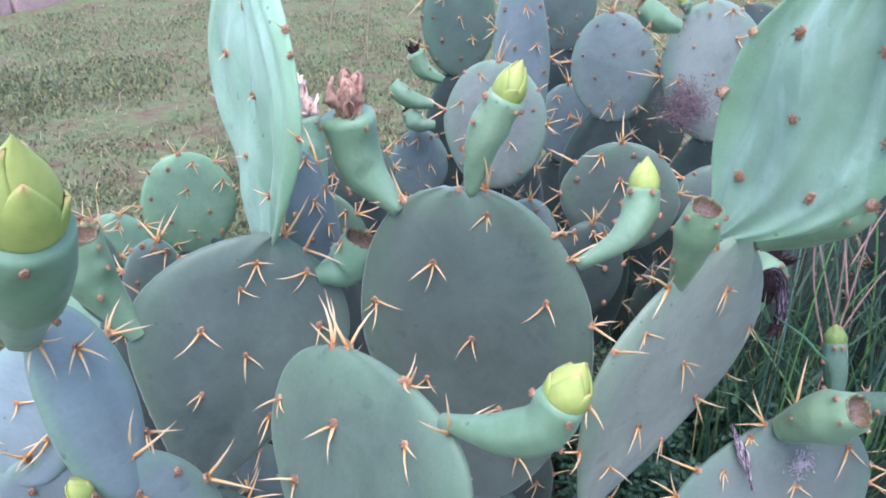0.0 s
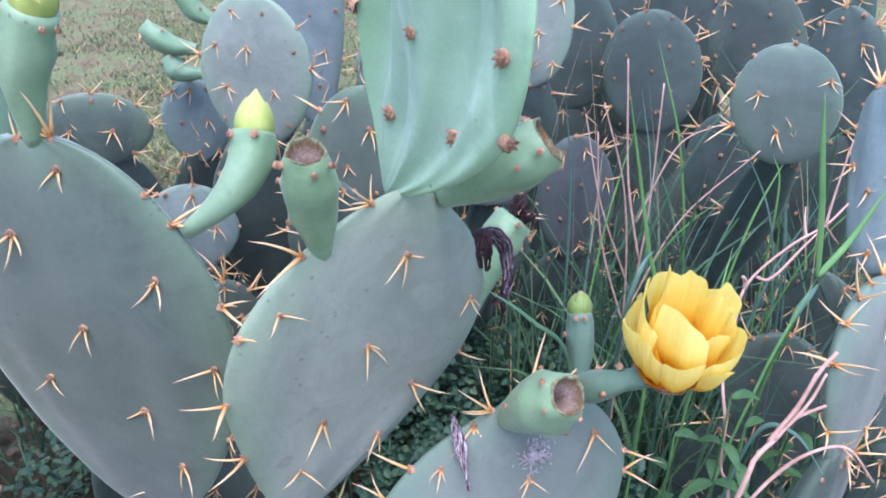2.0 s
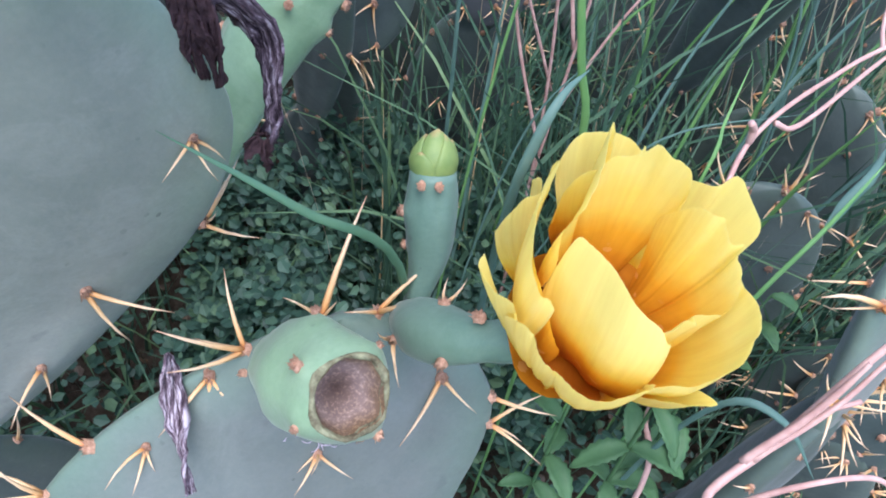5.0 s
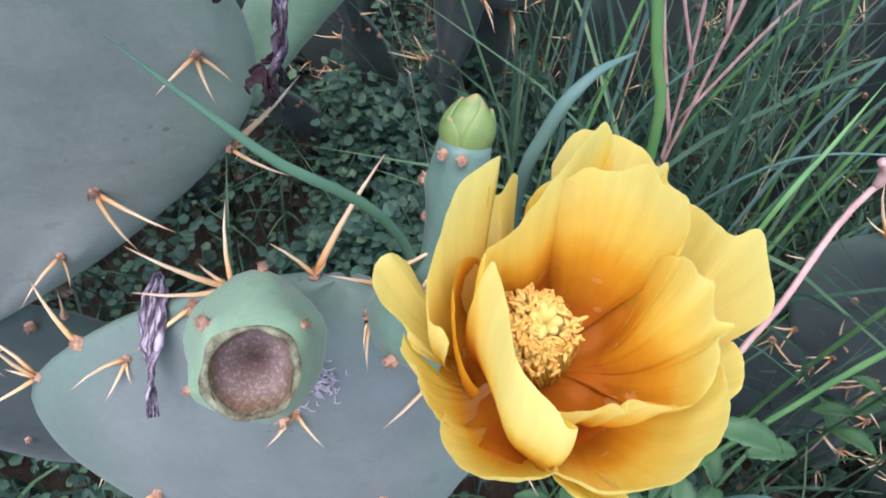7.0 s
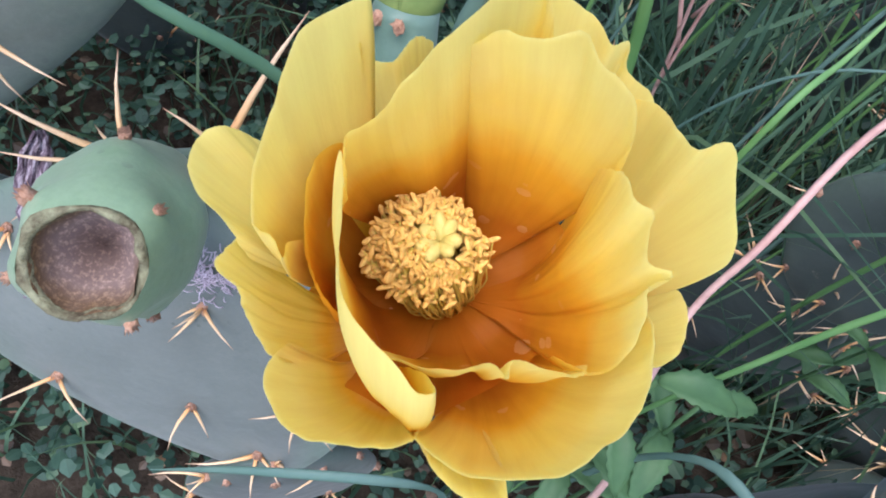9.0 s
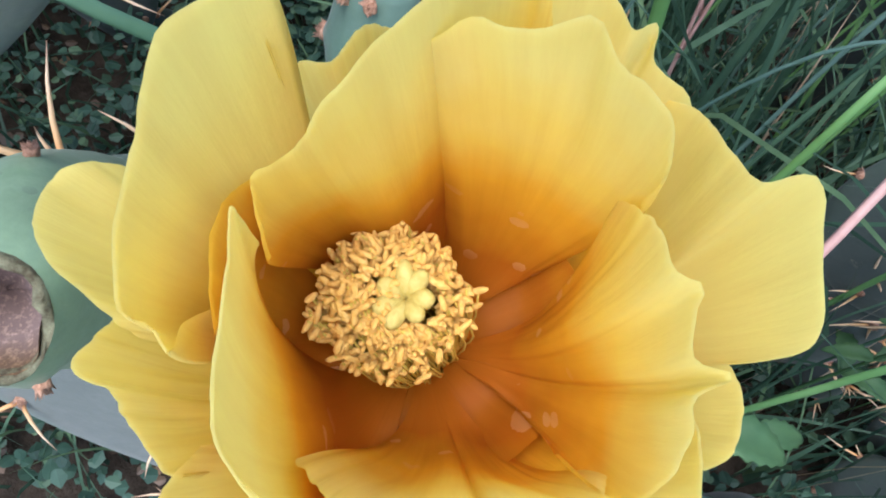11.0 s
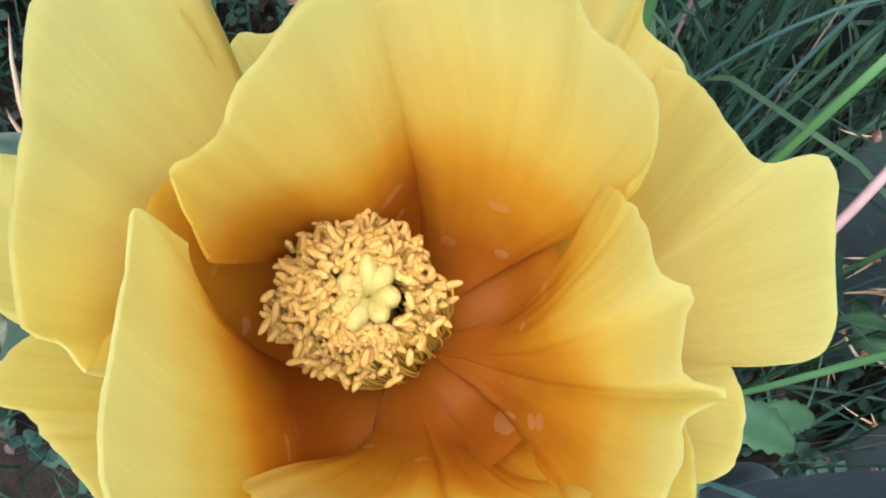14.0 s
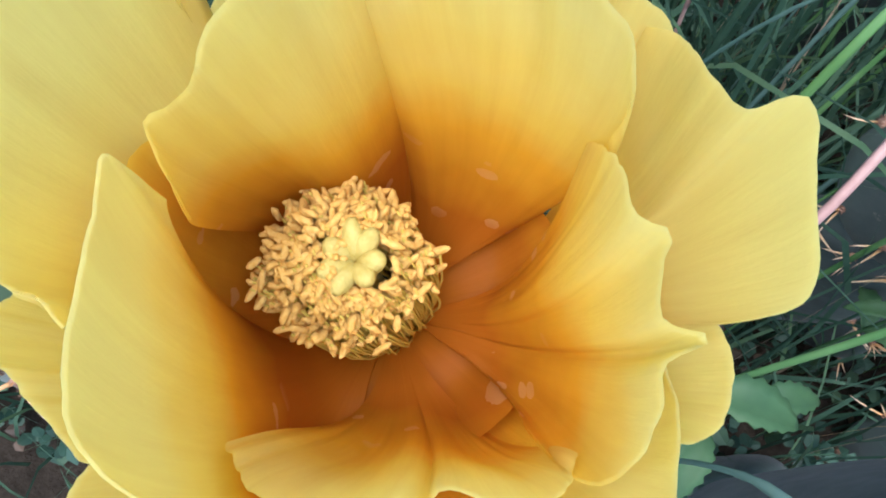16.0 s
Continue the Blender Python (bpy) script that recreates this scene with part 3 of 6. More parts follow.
def fruit_body(plant, name, points, r, neck=0.42, label="", top=1.0, close=True, skin=None):
    n = 16
    path = spline(points, n)
    vs, fs, uv = tube(path, body_radii(n, r, neck, top), 28, 0.12, rnd.uniform(0, 50), close)
    fr = frames_along(path)
    spots = []
    for i, c in ((6, 1), (10, 2), (14, 4)):
        for k in range(c):
            th = 2 * math.pi * (k + rnd.uniform(0, 0.8)) / c
            a, b, d = fr[i]
            out = a * math.cos(th) + b * math.sin(th)
            spots.append((path[i] + out * body_radii(n, r, neck, top)[i], out, d, i))
    for v in vs:
        for at, out, d, i in spots:
            q = (v - at).length / (r * 0.32)
            if q < 2.5:
                v += (out + d * 0.3) * (r * 0.14 * math.exp(-q * q))
    ob = under(name, mesh_of(name, vs, fs, [skin or FRUIT], uv), plant, None, label)
    for at, out, d, i in spots:
        areole(ob, at + out * r * 0.16, out + d * 0.3, d, "face", rnd.uniform(0.55, 0.85), rnd.random() < (0.10 if i == 14 else 0.04))
    return ob, path, fr


def bud(plant, points, r, bud_len, bud_r, sharp=1.0, skin=None, label="green bud with a pointed yellow-green tip", neck=0.40, body=None):
    """A green flower base with a closed bud of overlapping scales on top."""
    ob, path, fr = fruit_body(plant, "flower_bud", points, r, neck, label, 0.90, True, body)
    bud_r *= 0.88
    a, b, d = fr[-1]
    top = path[-1]
    n, sides = 16, 24
    turn = rnd.uniform(0, 6.28)

    def girth(f):
        egg = math.sqrt(max(0.0, 1 - max(0.0, f - 0.30) ** 2 / 0.49)) * (0.86 + 0.14 * min(1.0, f / 0.30))
        return bud_r * (egg * (1 - sharp) + sharp * (1 - f ** 1.6) ** 1.25 * (0.82 + 0.75 * f))

    vs, fs, uv = [], [], []
    for i in range(n):
        f = i / (n - 1)
        for k in range(sides):
            th = 2 * math.pi * k / sides
            q = girth(f) * (1 + 0.05 * math.cos(3 * th + 4 * f + turn) + 0.03 * math.sin(7 * th - 3 * f)) + 0.0002
            vs.append(top + d * (f * bud_len - 0.001) + a * (math.cos(th) * q + 0.06 * bud_len * f * f) + b * math.sin(th) * q)
            uv.append((k / sides, f))
    for i in range(n - 1):
        for k in range(sides):
            fs.append((i * sides + k, i * sides + (k + 1) % sides, (i + 1) * sides + (k + 1) % sides, (i + 1) * sides + k))
    under("bud_tip", mesh_of("bud_tip", vs, fs, [skin or BUD], uv), ob, None, "yellow-green bud tip")
    for k in range(5):
        th0 = turn + 2 * math.pi * k / 5 + rnd.uniform(-0.25, 0.25)
        ln = (0.55, 0.95, 0.72, 0.40, 0.85)[k] * rnd.uniform(0.92, 1.04)
        vs, fs, uv = [], [], []
        for i in range(12):
            f = i / 11
            hw = (0.95 if ln > 0.6 else 0.75) * (1 - f ** 3.0) ** 0.8 + 0.03
            for j in range(9):
                x = j / 4 - 1
                th = th0 + x * hw
                rad = girth(min(0.97, f * ln)) * (1.09 - 0.05 * x * x) + 0.0004 + bud_r * 0.09 * f ** 5 * (1 - x * x)
                vs.append(top + d * (f * ln * bud_len - 0.0008) + a * (math.cos(th) * rad + 0.06 * bud_len * (f * ln) ** 2) + b * math.sin(th) * rad)
                uv.append((j / 8, f))
        for i in range(11):
            for j in range(8):
                fs.append((i * 9 + j, i * 9 + j + 1, (i + 1) * 9 + j + 1, (i + 1) * 9 + j))
        sc = under("sepal", mesh_of("sepal", vs, fs, [skin or SEPAL], uv), ob)
        mod = sc.modifiers.new("thickness", "SOLIDIFY")
        mod.thickness = 0.0005
    return ob


def scarred_fruit(plant, points, r, depth=0.35, neck=0.45, label="green fruit with a sunken brown scar on top", top=0.72):
    """A green fruit whose flower has dropped, leaving a dished brown scar with a corky rim."""
    ob, path, fr = fruit_body(plant, "fruit", points, r, neck, label, top, False)
    d = fr[-1][2]
    r = r * top
    sides = 28
    ring = [v.co.copy() for v in ob.data.vertices][-sides:]
    for name, mat, prof_ in (("rim", RIM, ((1.0, -0.002), (1.0, 0.05), (0.95, 0.10), (0.88, 0.06), (0.84, -0.08))), ("scar", SCAR, ((0.875, 0.03), (0.82, -0.30), (0.68, -0.66), (0.46, -0.92), (0.24, -1.05), (0.05, -1.10)))):
        vs, fs, uv = [], [], []
        for i, (q, h) in enumerate(prof_):
            for k in range(sides):
                th = 2 * math.pi * k / sides
                c, s = math.cos(th), math.sin(th)
                wob = 1 + (0.16 * noise.noise(Vector((c * 2, s * 2, path[0].x * 90))) if q < 1 else 0)
                lift = (0.24 if name == "rim" else 0.13) * noise.noise(Vector((c * 2.5, s * 2.5, path[0].x * 70))) + 0.03 * noise.noise(Vector((c * 6 * q, s * 6 * q, q * 9))) if i else 0
                vs.append(path[-1] + (ring[k] - path[-1]) * q * wob + d * ((h + lift) * r * depth / 0.35))
                uv.append((k / sides, q))
        for i in range(len(prof_) - 1):
            for k in range(sides):
                fs.append((i * sides + k, i * sides + (k + 1) % sides, (i + 1) * sides + (k + 1) % sides, (i + 1) * sides + k))
        if name == "scar":
            fs.append(tuple((len(prof_) - 1) * sides + k for k in range(sides)))
        under(name, mesh_of(name, vs, fs, [mat], uv), ob, None, "sunken brown scar" if name == "scar" else "")
    return ob


def crumpled(parent, at, axis, size, mat, seed, count=9, label="crumpled withered flower", splay=0.20, broad=0.17):
    """A bunch of shrivelled petals, each a twisted strip."""
    r = random.Random(seed)
    axis = Vector(axis).normalized()
    side = axis.orthogonal().normalized()
    pieces = []
    for k in range(count):
        th = 2 * math.pi * k / count
        out = Matrix.Rotation(th, 3, axis) @ side
        pts = [Vector(at) + out * size * 0.12 - axis * size * 0.1]
        for j in range(1, 5):
            pts.append(pts[-1] + (axis * r.uniform(0.16, 0.30) + out * r.uniform(-0.06, splay) + Vector((r.uniform(-1, 1), r.uniform(-1, 1), r.uniform(-1, 1))) * 0.09) * size)
        path = spline(pts, 10)
        fr = frames_along(path)
        vs, fs, uv = [], [], []
        for i, (p, (a, b, d)) in enumerate(zip(path, fr)):
            w = size * broad * math.sin(math.pi * (0.25 + 0.7 * i / 9)) * r.uniform(0.7, 1.2)
            tw = th + i * r.uniform(0.05, 0.3)
            e = a * math.cos(tw) + b * math.sin(tw)
            for j in range(5):
                x = j / 2 - 1
                vs.append(p + e * x * w + d.cross(e) * (x * x * w * 0.7 + r.uniform(-0.1, 0.1) * w))
                uv.append((j / 4, i / 9))
        for i in range(9):
            for j in range(4):
                fs.append((i * 5 + j, i * 5 + j + 1, (i + 1) * 5 + j + 1, (i + 1) * 5 + j))
        pieces.append((vs, fs, uv))
    vs, fs, uv = joined(pieces)
    ob = under("withered_flower", mesh_of("withered_flower", vs, fs, [mat], uv), parent, None, label)
    mod = ob.modifiers.new("thickness", "SOLIDIFY")
    mod.thickness = 0.0005
    return ob


# ---- ground ----
def ground():
    vs, fs = [], []
    xs = [-300, -60, -20, -10] + [-6 + i * 0.15 for i in range(74)] + [8, 12, 30, 80, 300]
    ys = [-300, -60, -15, -5] + [-1 + i * 0.15 for i in range(67)] + [12, 20, 60, 300]
    for y in ys:
        for x in xs:
            h = 0.03 * noise.noise(Vector((x * 1.3, y * 1.3, 0))) + 0.012 * noise.noise(Vector((x * 5, y * 5, 2)))
            vs.append((x, y, h - 0.02))
    nx = len(xs)
    for j in range(len(ys) - 1):
        for i in range(nx - 1):
            fs.append((j * nx + i, j * nx + i + 1, (j + 1) * nx + i + 1, (j + 1) * nx + i))
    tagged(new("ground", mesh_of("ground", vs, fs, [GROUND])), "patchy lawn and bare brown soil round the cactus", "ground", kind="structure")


ground()


def blades(name, mat, count, place, height, width, droop, seed, label, category):
    """A great many grass blades as one mesh. place(r) gives x, y."""
    r = random.Random(seed)
    vs, fs = [], []
    for _ in range(count):
        x, y = place(r)
        h, w = height * r.uniform(0.45, 1.15), width * r.uniform(0.6, 1.3)
        th, ph = r.uniform(0, 2 * math.pi), r.uniform(0, 2 * math.pi)
        out = Vector((math.cos(th), math.sin(th), 0))
        side = Vector((math.cos(ph), math.sin(ph), 0)) * w / 2
        bend = droop * r.uniform(0.1, 1.0) * h
        o = len(vs)
        k = 5 if height > 0.15 else 3
        for i in range(k):
            f = i / k
            c = Vector((x, y, -0.015)) + Vector((0, 0, h * (f - (droop * 0.35 * f * f if droop > 0.5 else 0)))) + out * bend * f * f
            vs += [c - side * (1 - f * 0.7), c + side * (1 - f * 0.7)]
        vs.append(Vector((x, y, -0.015)) + Vector((0, 0, h * (1 - (droop * 0.35 if droop > 0.5 else 0)))) + out * bend)
        for i in range(k - 1):
            fs.append((o + 2 * i, o + 2 * i + 1, o + 2 * i + 3, o + 2 * i + 2))
        fs.append((o + 2 * k - 2, o + 2 * k - 1, o + 2 * k))
    return tagged(new(name, mesh_of(name, vs, fs, [mat])), label, category, kind="stuff")


def lawn_place(r):
    while True:
        y = 1.0 + 5.5 * r.random() ** 1.6
        x = r.uniform(-0.75 * y - 0.1, 0.45 * y) + r.gauss(0, 0.3) * (y > 1.4)
        if noise.noise(Vector((x * 4.0, y * 3.2, 5))) * 1.1 + 0.32 > r.random() * 0.8 - 0.06:
            return x, y


blades("lawn_grass", TURF, 66000, lawn_place, 0.026, 0.006, 1.3, 3, "short patchy lawn, green mixed with dry stalks", "grass")
def lawn_around(r):
    while True:
        x, y = 0.2 + r.gauss(0, 2.4), 0.9 + r.gauss(0, 2.4)
        if math.hypot(x - 0.3, y - 0.75) > 0.95 + 0.1 * r.random():
            return x, y


blades("lawn_grass", TURF, 60000, lawn_around, 0.030, 0.006, 1.3, 13, "short patchy lawn all round the cactus", "grass")
blades("dry_grass", STRAW, 6000, lawn_place, 0.05, 0.003, 1.3, 4, "dry straw lying in the lawn", "grass")


def thicket(r):
    while True:
        y = r.uniform(0.56, 1.3)
        x = r.uniform(0.30, 0.55 + 0.55 * y)
        if y > 0.66 or x > 0.56:
            return x, y


blades("tall_grass", GRASS, 650, thicket, 0.50, 0.0030, 0.6, 5, "tall thin green grass growing among the cactus pads", "grass")
def verge(r):
    y = r.uniform(0.60, 0.82)
    x = r.uniform(0.33, 0.72)
    return x, y + 0.10 * (1 if x < 0.45 else 0)


blades("grass_clump", leaf_material("fresh_grass_blade", (0.060, 0.130, 0.072), (0.120, 0.210, 0.122)), 300, verge, 0.50, 0.0046, 0.6, 15, "fresh green grass blades standing behind the flower", "grass")
blades("low_grass", GRASS, 4200, lambda r: (r.uniform(-0.4, 1.3), r.uniform(0.24, 1.3)), 0.16, 0.004, 0.8, 6, "low grass under the cactus pads", "grass")
blades("straw_stalks", STRAW, 150, thicket, 0.48, 0.0018, 0.35, 7, "thin dry straw stalks among the grass", "grass")


front = thing("prickly_pear", (0.03, 0.50, 0.0), "grey-green prickly pear with broad pads, tan spines and upright buds", "cactus", "prickly pear clump")
pad(front, (0.0389, 0.4655, 0.2893), (0.0180, 0.4630, 0.5730), (-0.2258, -0.9739, -0.0250), 0.0860, 1.34, 0.40, 0.010, PAD_GREY, thick=0.020, wavy=0.006, areoles=[(0.34, 0.94), (-0.31, 0.81), (0.01, 0.60), (0.66, 0.72), (0.23, 0.37), (0.56, 0.21), (-0.44, 0.46), (1.00, 0.89), (1.00, 0.65), (0.84, 0.50), (0.91, 0.29), (-0.85, 0.68), (-0.08, 1.00), (1.00, 1.00), (-1.00, 0.96), (1.00, 0.83)])
roots(front, (0.0389, 0.4655, 0.2893), (-0.2258, -0.9739, -0.0250), PAD_GREY)
pad(front, (-0.1837, 0.4129, 0.3191), (-0.1144, 0.4789, 0.5275), (0.4341, -0.8903, 0.1376), 0.0809, 1.68, 0.68, -0.001, PAD_GREY, thick=0.020, wavy=0.006, areoles=[(0.57, 0.91), (0.63, 0.74), (0.02, 0.60), (0.55, 0.40), (-0.23, 0.81), (1.00, 0.32), (-0.32, 0.45), (-0.18, 0.90), (0.92, 0.97), (1.00, 1.00), (1.00, 0.57), (1.00, 0.89), (-0.42, 0.66)])
roots(front, (-0.1837, 0.4129, 0.3191), (0.4341, -0.8903, 0.1376), PAD_GREY)
pad(front, (-0.1320, 0.4945, 0.4990), (-0.1240, 0.5009, 0.7210), (-0.7921, -0.6088, 0.0439), 0.0698, 1.38, 0.54, 0.051, PAD_GREEN, thick=0.014, wavy=0.016, spiny=True, areoles=[(0.21, 0.83), (-0.30, 0.68), (0.25, 0.59), (-0.06, 0.38), (1.00, 0.52), (0.64, 0.30), (-0.98, 0.48), (1.00, 0.74), (1.00, 0.80)])
pad(front, (0.0799, 0.5104, 0.2028), (0.0737, 0.5291, 0.3105), (0.0571, -0.9832, 0.1736), 0.0319, 0.99, 0.43, 0.000, PAD_GREY)

near = thing("prickly_pear", (-0.04, 0.33, 0.0), "green prickly pear pad carrying a sideways bud, long spines", "cactus", "prickly pear clump")
pad(near, (-0.0478, 0.2808, 0.4029), (-0.0490, 0.3444, 0.5259), (-0.6747, -0.6581, 0.3341), 0.0826, 1.32, 0.49, 0.165, PAD_MID, thick=0.018, wavy=0.002, areoles=[(-0.11, 1.00), (1.00, 1.00), (0.91, 0.91), (-0.10, 0.71), (0.57, 0.70), (-0.86, 0.74), (1.00, 0.90), (1.00, 0.77), (-0.64, 0.43)])
roots(near, (-0.0478, 0.2808, 0.4029), (-0.6747, -0.6581, 0.3341), PAD_MID)

middle = thing("prickly_pear", (0.14, 0.50, 0.0), "grey prickly pear pad topped by a pale green wavy young pad", "cactus", "prickly pear clump")
pad(middle, (0.1240, 0.4649, 0.2698), (0.2176, 0.4825, 0.5337), (0.5892, -0.7928, -0.1561), 0.0975, 1.42, 0.69, 0.029, PAD_DUSTY, thick=0.020, wavy=0.006, areoles=[(-0.85, 0.73), (-0.08, 0.62), (0.03, 0.85), (-0.96, 0.50), (-0.27, 0.41), (-1.00, 0.85), (-1.00, 0.96), (0.80, 0.71), (0.97, 0.52), (0.53, 0.47), (0.58, 0.31), (-0.40, 0.25), (-1.00, 0.89), (-1.00, 0.67), (1.00, 0.97), (-1.00, 0.32)])
roots(middle, (0.1240, 0.4649, 0.2698), (0.5892, -0.7928, -0.1561), PAD_DUSTY)
pad(middle, (0.2005, 0.4910, 0.5255), (0.2402, 0.4272, 0.7296), (-0.7822, -0.6216, -0.0419), 0.0603, 1.13, 0.70, 0.064, PAD_GREEN, thick=0.013, wavy=0.018, spiny=False, areoles=[(0.45, 0.79), (-0.11, 0.52), (-0.39, 0.25), (0.54, 0.33), (0.76, 0.60), (1.00, 0.42), (-0.93, 0.45), (-1.00, 0.65), (-0.53, 0.72), (-0.58, 0.92), (0.92, 0.95), (1.00, 0.85)])

flowering = thing("prickly_pear", (0.27, 0.46, 0.0), "grey prickly pear pad with an open yellow flower", "cactus", "prickly pear clump")
pad(flowering, (0.3230, 0.4388, 0.1929), (0.3058, 0.4987, 0.3670), (0.2212, -0.9152, 0.3369), 0.0930, 1.35, 0.58, -0.191, PAD_STONE, thick=0.020, wavy=0.005, areoles=[(-1.00, 0.70), (-0.86, 0.92), (0.14, 0.68), (-1.00, 0.96), (-1.00, 0.80), (-0.71, 0.79), (0.77, 0.80), (1.00, 0.69), (-1.00, 1.00), (0.92, 0.99), (0.05, 0.35), (-0.60, 0.38), (0.60, 0.40), (0.95, 0.60), (0.30, 0.15)])
roots(flowering, (0.3230, 0.4388, 0.1929), (0.2212, -0.9152, 0.3369), PAD_STONE)

right_side = thing("prickly_pear", (0.53, 0.53, 0.0), "blue-grey prickly pear pads with long tan spines standing in grass", "cactus", "prickly pear clump")
pad(right_side, (0.5241, 0.4798, 0.2984), (0.5642, 0.5440, 0.4296), (0.5824, -0.7862, 0.2067), 0.0540, 1.49, 0.45, -0.017, PAD_STONE, thick=0.022, areoles=[(-1.00, 0.54), (-1.00, 0.22), (-0.27, 0.84), (0.43, 0.58), (-1.00, 0.94), (-1.00, 1.00), (-1.00, 0.73), (-1.00, 0.86), (0.48, 0.26), (0.22, 0.10), (-1.00, 0.73)])
roots(right_side, (0.5241, 0.4798, 0.2984), (0.5824, -0.7862, 0.2067), PAD_GREY)
pad(right_side, (0.5608, 0.5509, 0.4272), (0.5785, 0.6400, 0.5430), (-0.8676, -0.2519, 0.4287), 0.0270, 0.80, 0.36, 0.009, PAD_BLUE, thick=0.016, areoles=[(0.0, 1.0), (-0.4, 1.0), (1.0, 0.85), (1.0, 0.62), (-1.0, 0.80), (-0.80, 0.59), (-0.25, 0.43), (0.46, 0.51), (0.76, 0.21), (-0.25, 0.11)])
pad(right_side, (0.6660, 0.5838, 0.1872), (0.6533, 0.6157, 0.2647), (-0.2122, -0.9154, 0.3420), 0.0191, 1.00, 0.46, -0.000, PAD_SHADED, fine=False)
roots(right_side, (0.6660, 0.5838, 0.1872), (-0.2122, -0.9154, 0.3420), PAD_SHADED)
pad(right_side, (0.6962, 0.5644, 0.1781), (0.7004, 0.5966, 0.2211), (-0.6401, -0.5834, 0.5000), 0.0270, 0.99, 0.39, 0.003, PAD_SHADED, fine=False)
roots(right_side, (0.6962, 0.5644, 0.1781), (-0.6401, -0.5834, 0.5000), PAD_SHADED)
pad(right_side, (0.5999, 0.6561, 0.0928), (0.6252, 0.7035, 0.2351), (-0.6505, -0.6782, 0.3420), 0.0426, 0.99, 0.46, -0.004, PAD_SHADED, fine=False)
roots(right_side, (0.5999, 0.6561, 0.0928), (-0.6505, -0.6782, 0.3420), PAD_SHADED)

left_near = thing("prickly_pear", (-0.2, 0.34, 0.0), "blue-grey prickly pear pads with a large bud", "cactus", "prickly pear clump")
pad(left_near, (-0.1523, 0.2888, 0.4656), (-0.1734, 0.2926, 0.5801), (0.8555, -0.4879, 0.1736), 0.0237, 1.00, 0.45, 0.002, PAD_PALE, thick=0.018, areoles=[(0.10, 0.80), (0.90, 0.25), (-0.80, 0.90), (0.95, 0.75)])
roots(left_near, (-0.1523, 0.2888, 0.4656), (0.8555, -0.4879, 0.1736), PAD_PALE)
pad(left_near, (-0.2552, 0.3524, 0.4042), (-0.2523, 0.3875, 0.4944), (0.2674, -0.9009, 0.3420), 0.0316, 1.01, 0.42, -0.001, PAD_PALE, thick=0.016, areoles=[(-0.20, 0.60), (0.40, 0.35), (-0.90, 0.40), (0.90, 0.80)])
roots(left_near, (-0.2552, 0.3524, 0.4042), (0.2674, -0.9009, 0.3420), PAD_PALE)

left_back = thing("prickly_pear", (-0.3, 0.75, 0.0), "low green prickly pear pads at the edge of the lawn", "cactus", "prickly pear clump")
pad(left_back, (-0.3196, 0.8486, 0.3190), (-0.3344, 0.8528, 0.4498), (0.5307, -0.8431, 0.0872), 0.0587, 1.00, 0.44, 0.001, PAD_LEAF, fine=False)
roots(left_back, (-0.3196, 0.8486, 0.3190), (0.5307, -0.8431, 0.0872), PAD_LEAF)
pad(left_back, (-0.4259, 0.6353, 0.2897), (-0.3834, 0.6761, 0.3646), (0.5473, -0.8253, 0.1392), 0.0402, 1.58, 0.36, 0.382, PAD_GREEN, fine=False)
roots(left_back, (-0.4259, 0.6353, 0.2897), (0.5473, -0.8253, 0.1392), PAD_GREEN)
pad(left_back, (-0.3884, 0.7436, 0.3269), (-0.3725, 0.7566, 0.4118), (0.3089, -0.9471, 0.0872), 0.0413, 0.99, 0.44, 0.000, PAD_LEAF, fine=False)
roots(left_back, (-0.3884, 0.7436, 0.3269), (0.3089, -0.9471, 0.0872), PAD_LEAF)
pad(left_back, (-0.2542, 0.5456, 0.4032), (-0.2375, 0.5542, 0.4825), (0.0984, -0.9913, 0.0872), 0.0262, 1.01, 0.44, 0.001, PAD_GREY, fine=False)
roots(left_back, (-0.2542, 0.5456, 0.4032), (0.0984, -0.9913, 0.0872), PAD_GREY)
pad(left_back, (-0.3155, 0.6032, 0.3667), (-0.3289, 0.5984, 0.4707), (0.8599, -0.5029, 0.0872), 0.0267, 1.00, 0.45, -0.001, PAD_MID, fine=False)
roots(left_back, (-0.3155, 0.6032, 0.3667), (0.8599, -0.5029, 0.0872), PAD_MID)
pad(left_back, (-0.1109, 0.6381, 0.4075), (-0.1314, 0.6056, 0.5450), (0.8453, -0.5343, 0.0000), 0.0313, 0.99, 0.44, -0.000, PAD_BLUE, fine=False)
roots(left_back, (-0.1109, 0.6381, 0.4075), (0.8453, -0.5343, 0.0000), PAD_BLUE)
pad(left_back, (-0.1888, 0.5307, 0.1974), (-0.1800, 0.5701, 0.2486), (0.4367, -0.7478, 0.5000), 0.0455, 0.99, 0.44, 0.008, PAD_GREY, fine=False)
roots(left_back, (-0.1888, 0.5307, 0.1974), (0.4367, -0.7478, 0.5000), PAD_GREY)

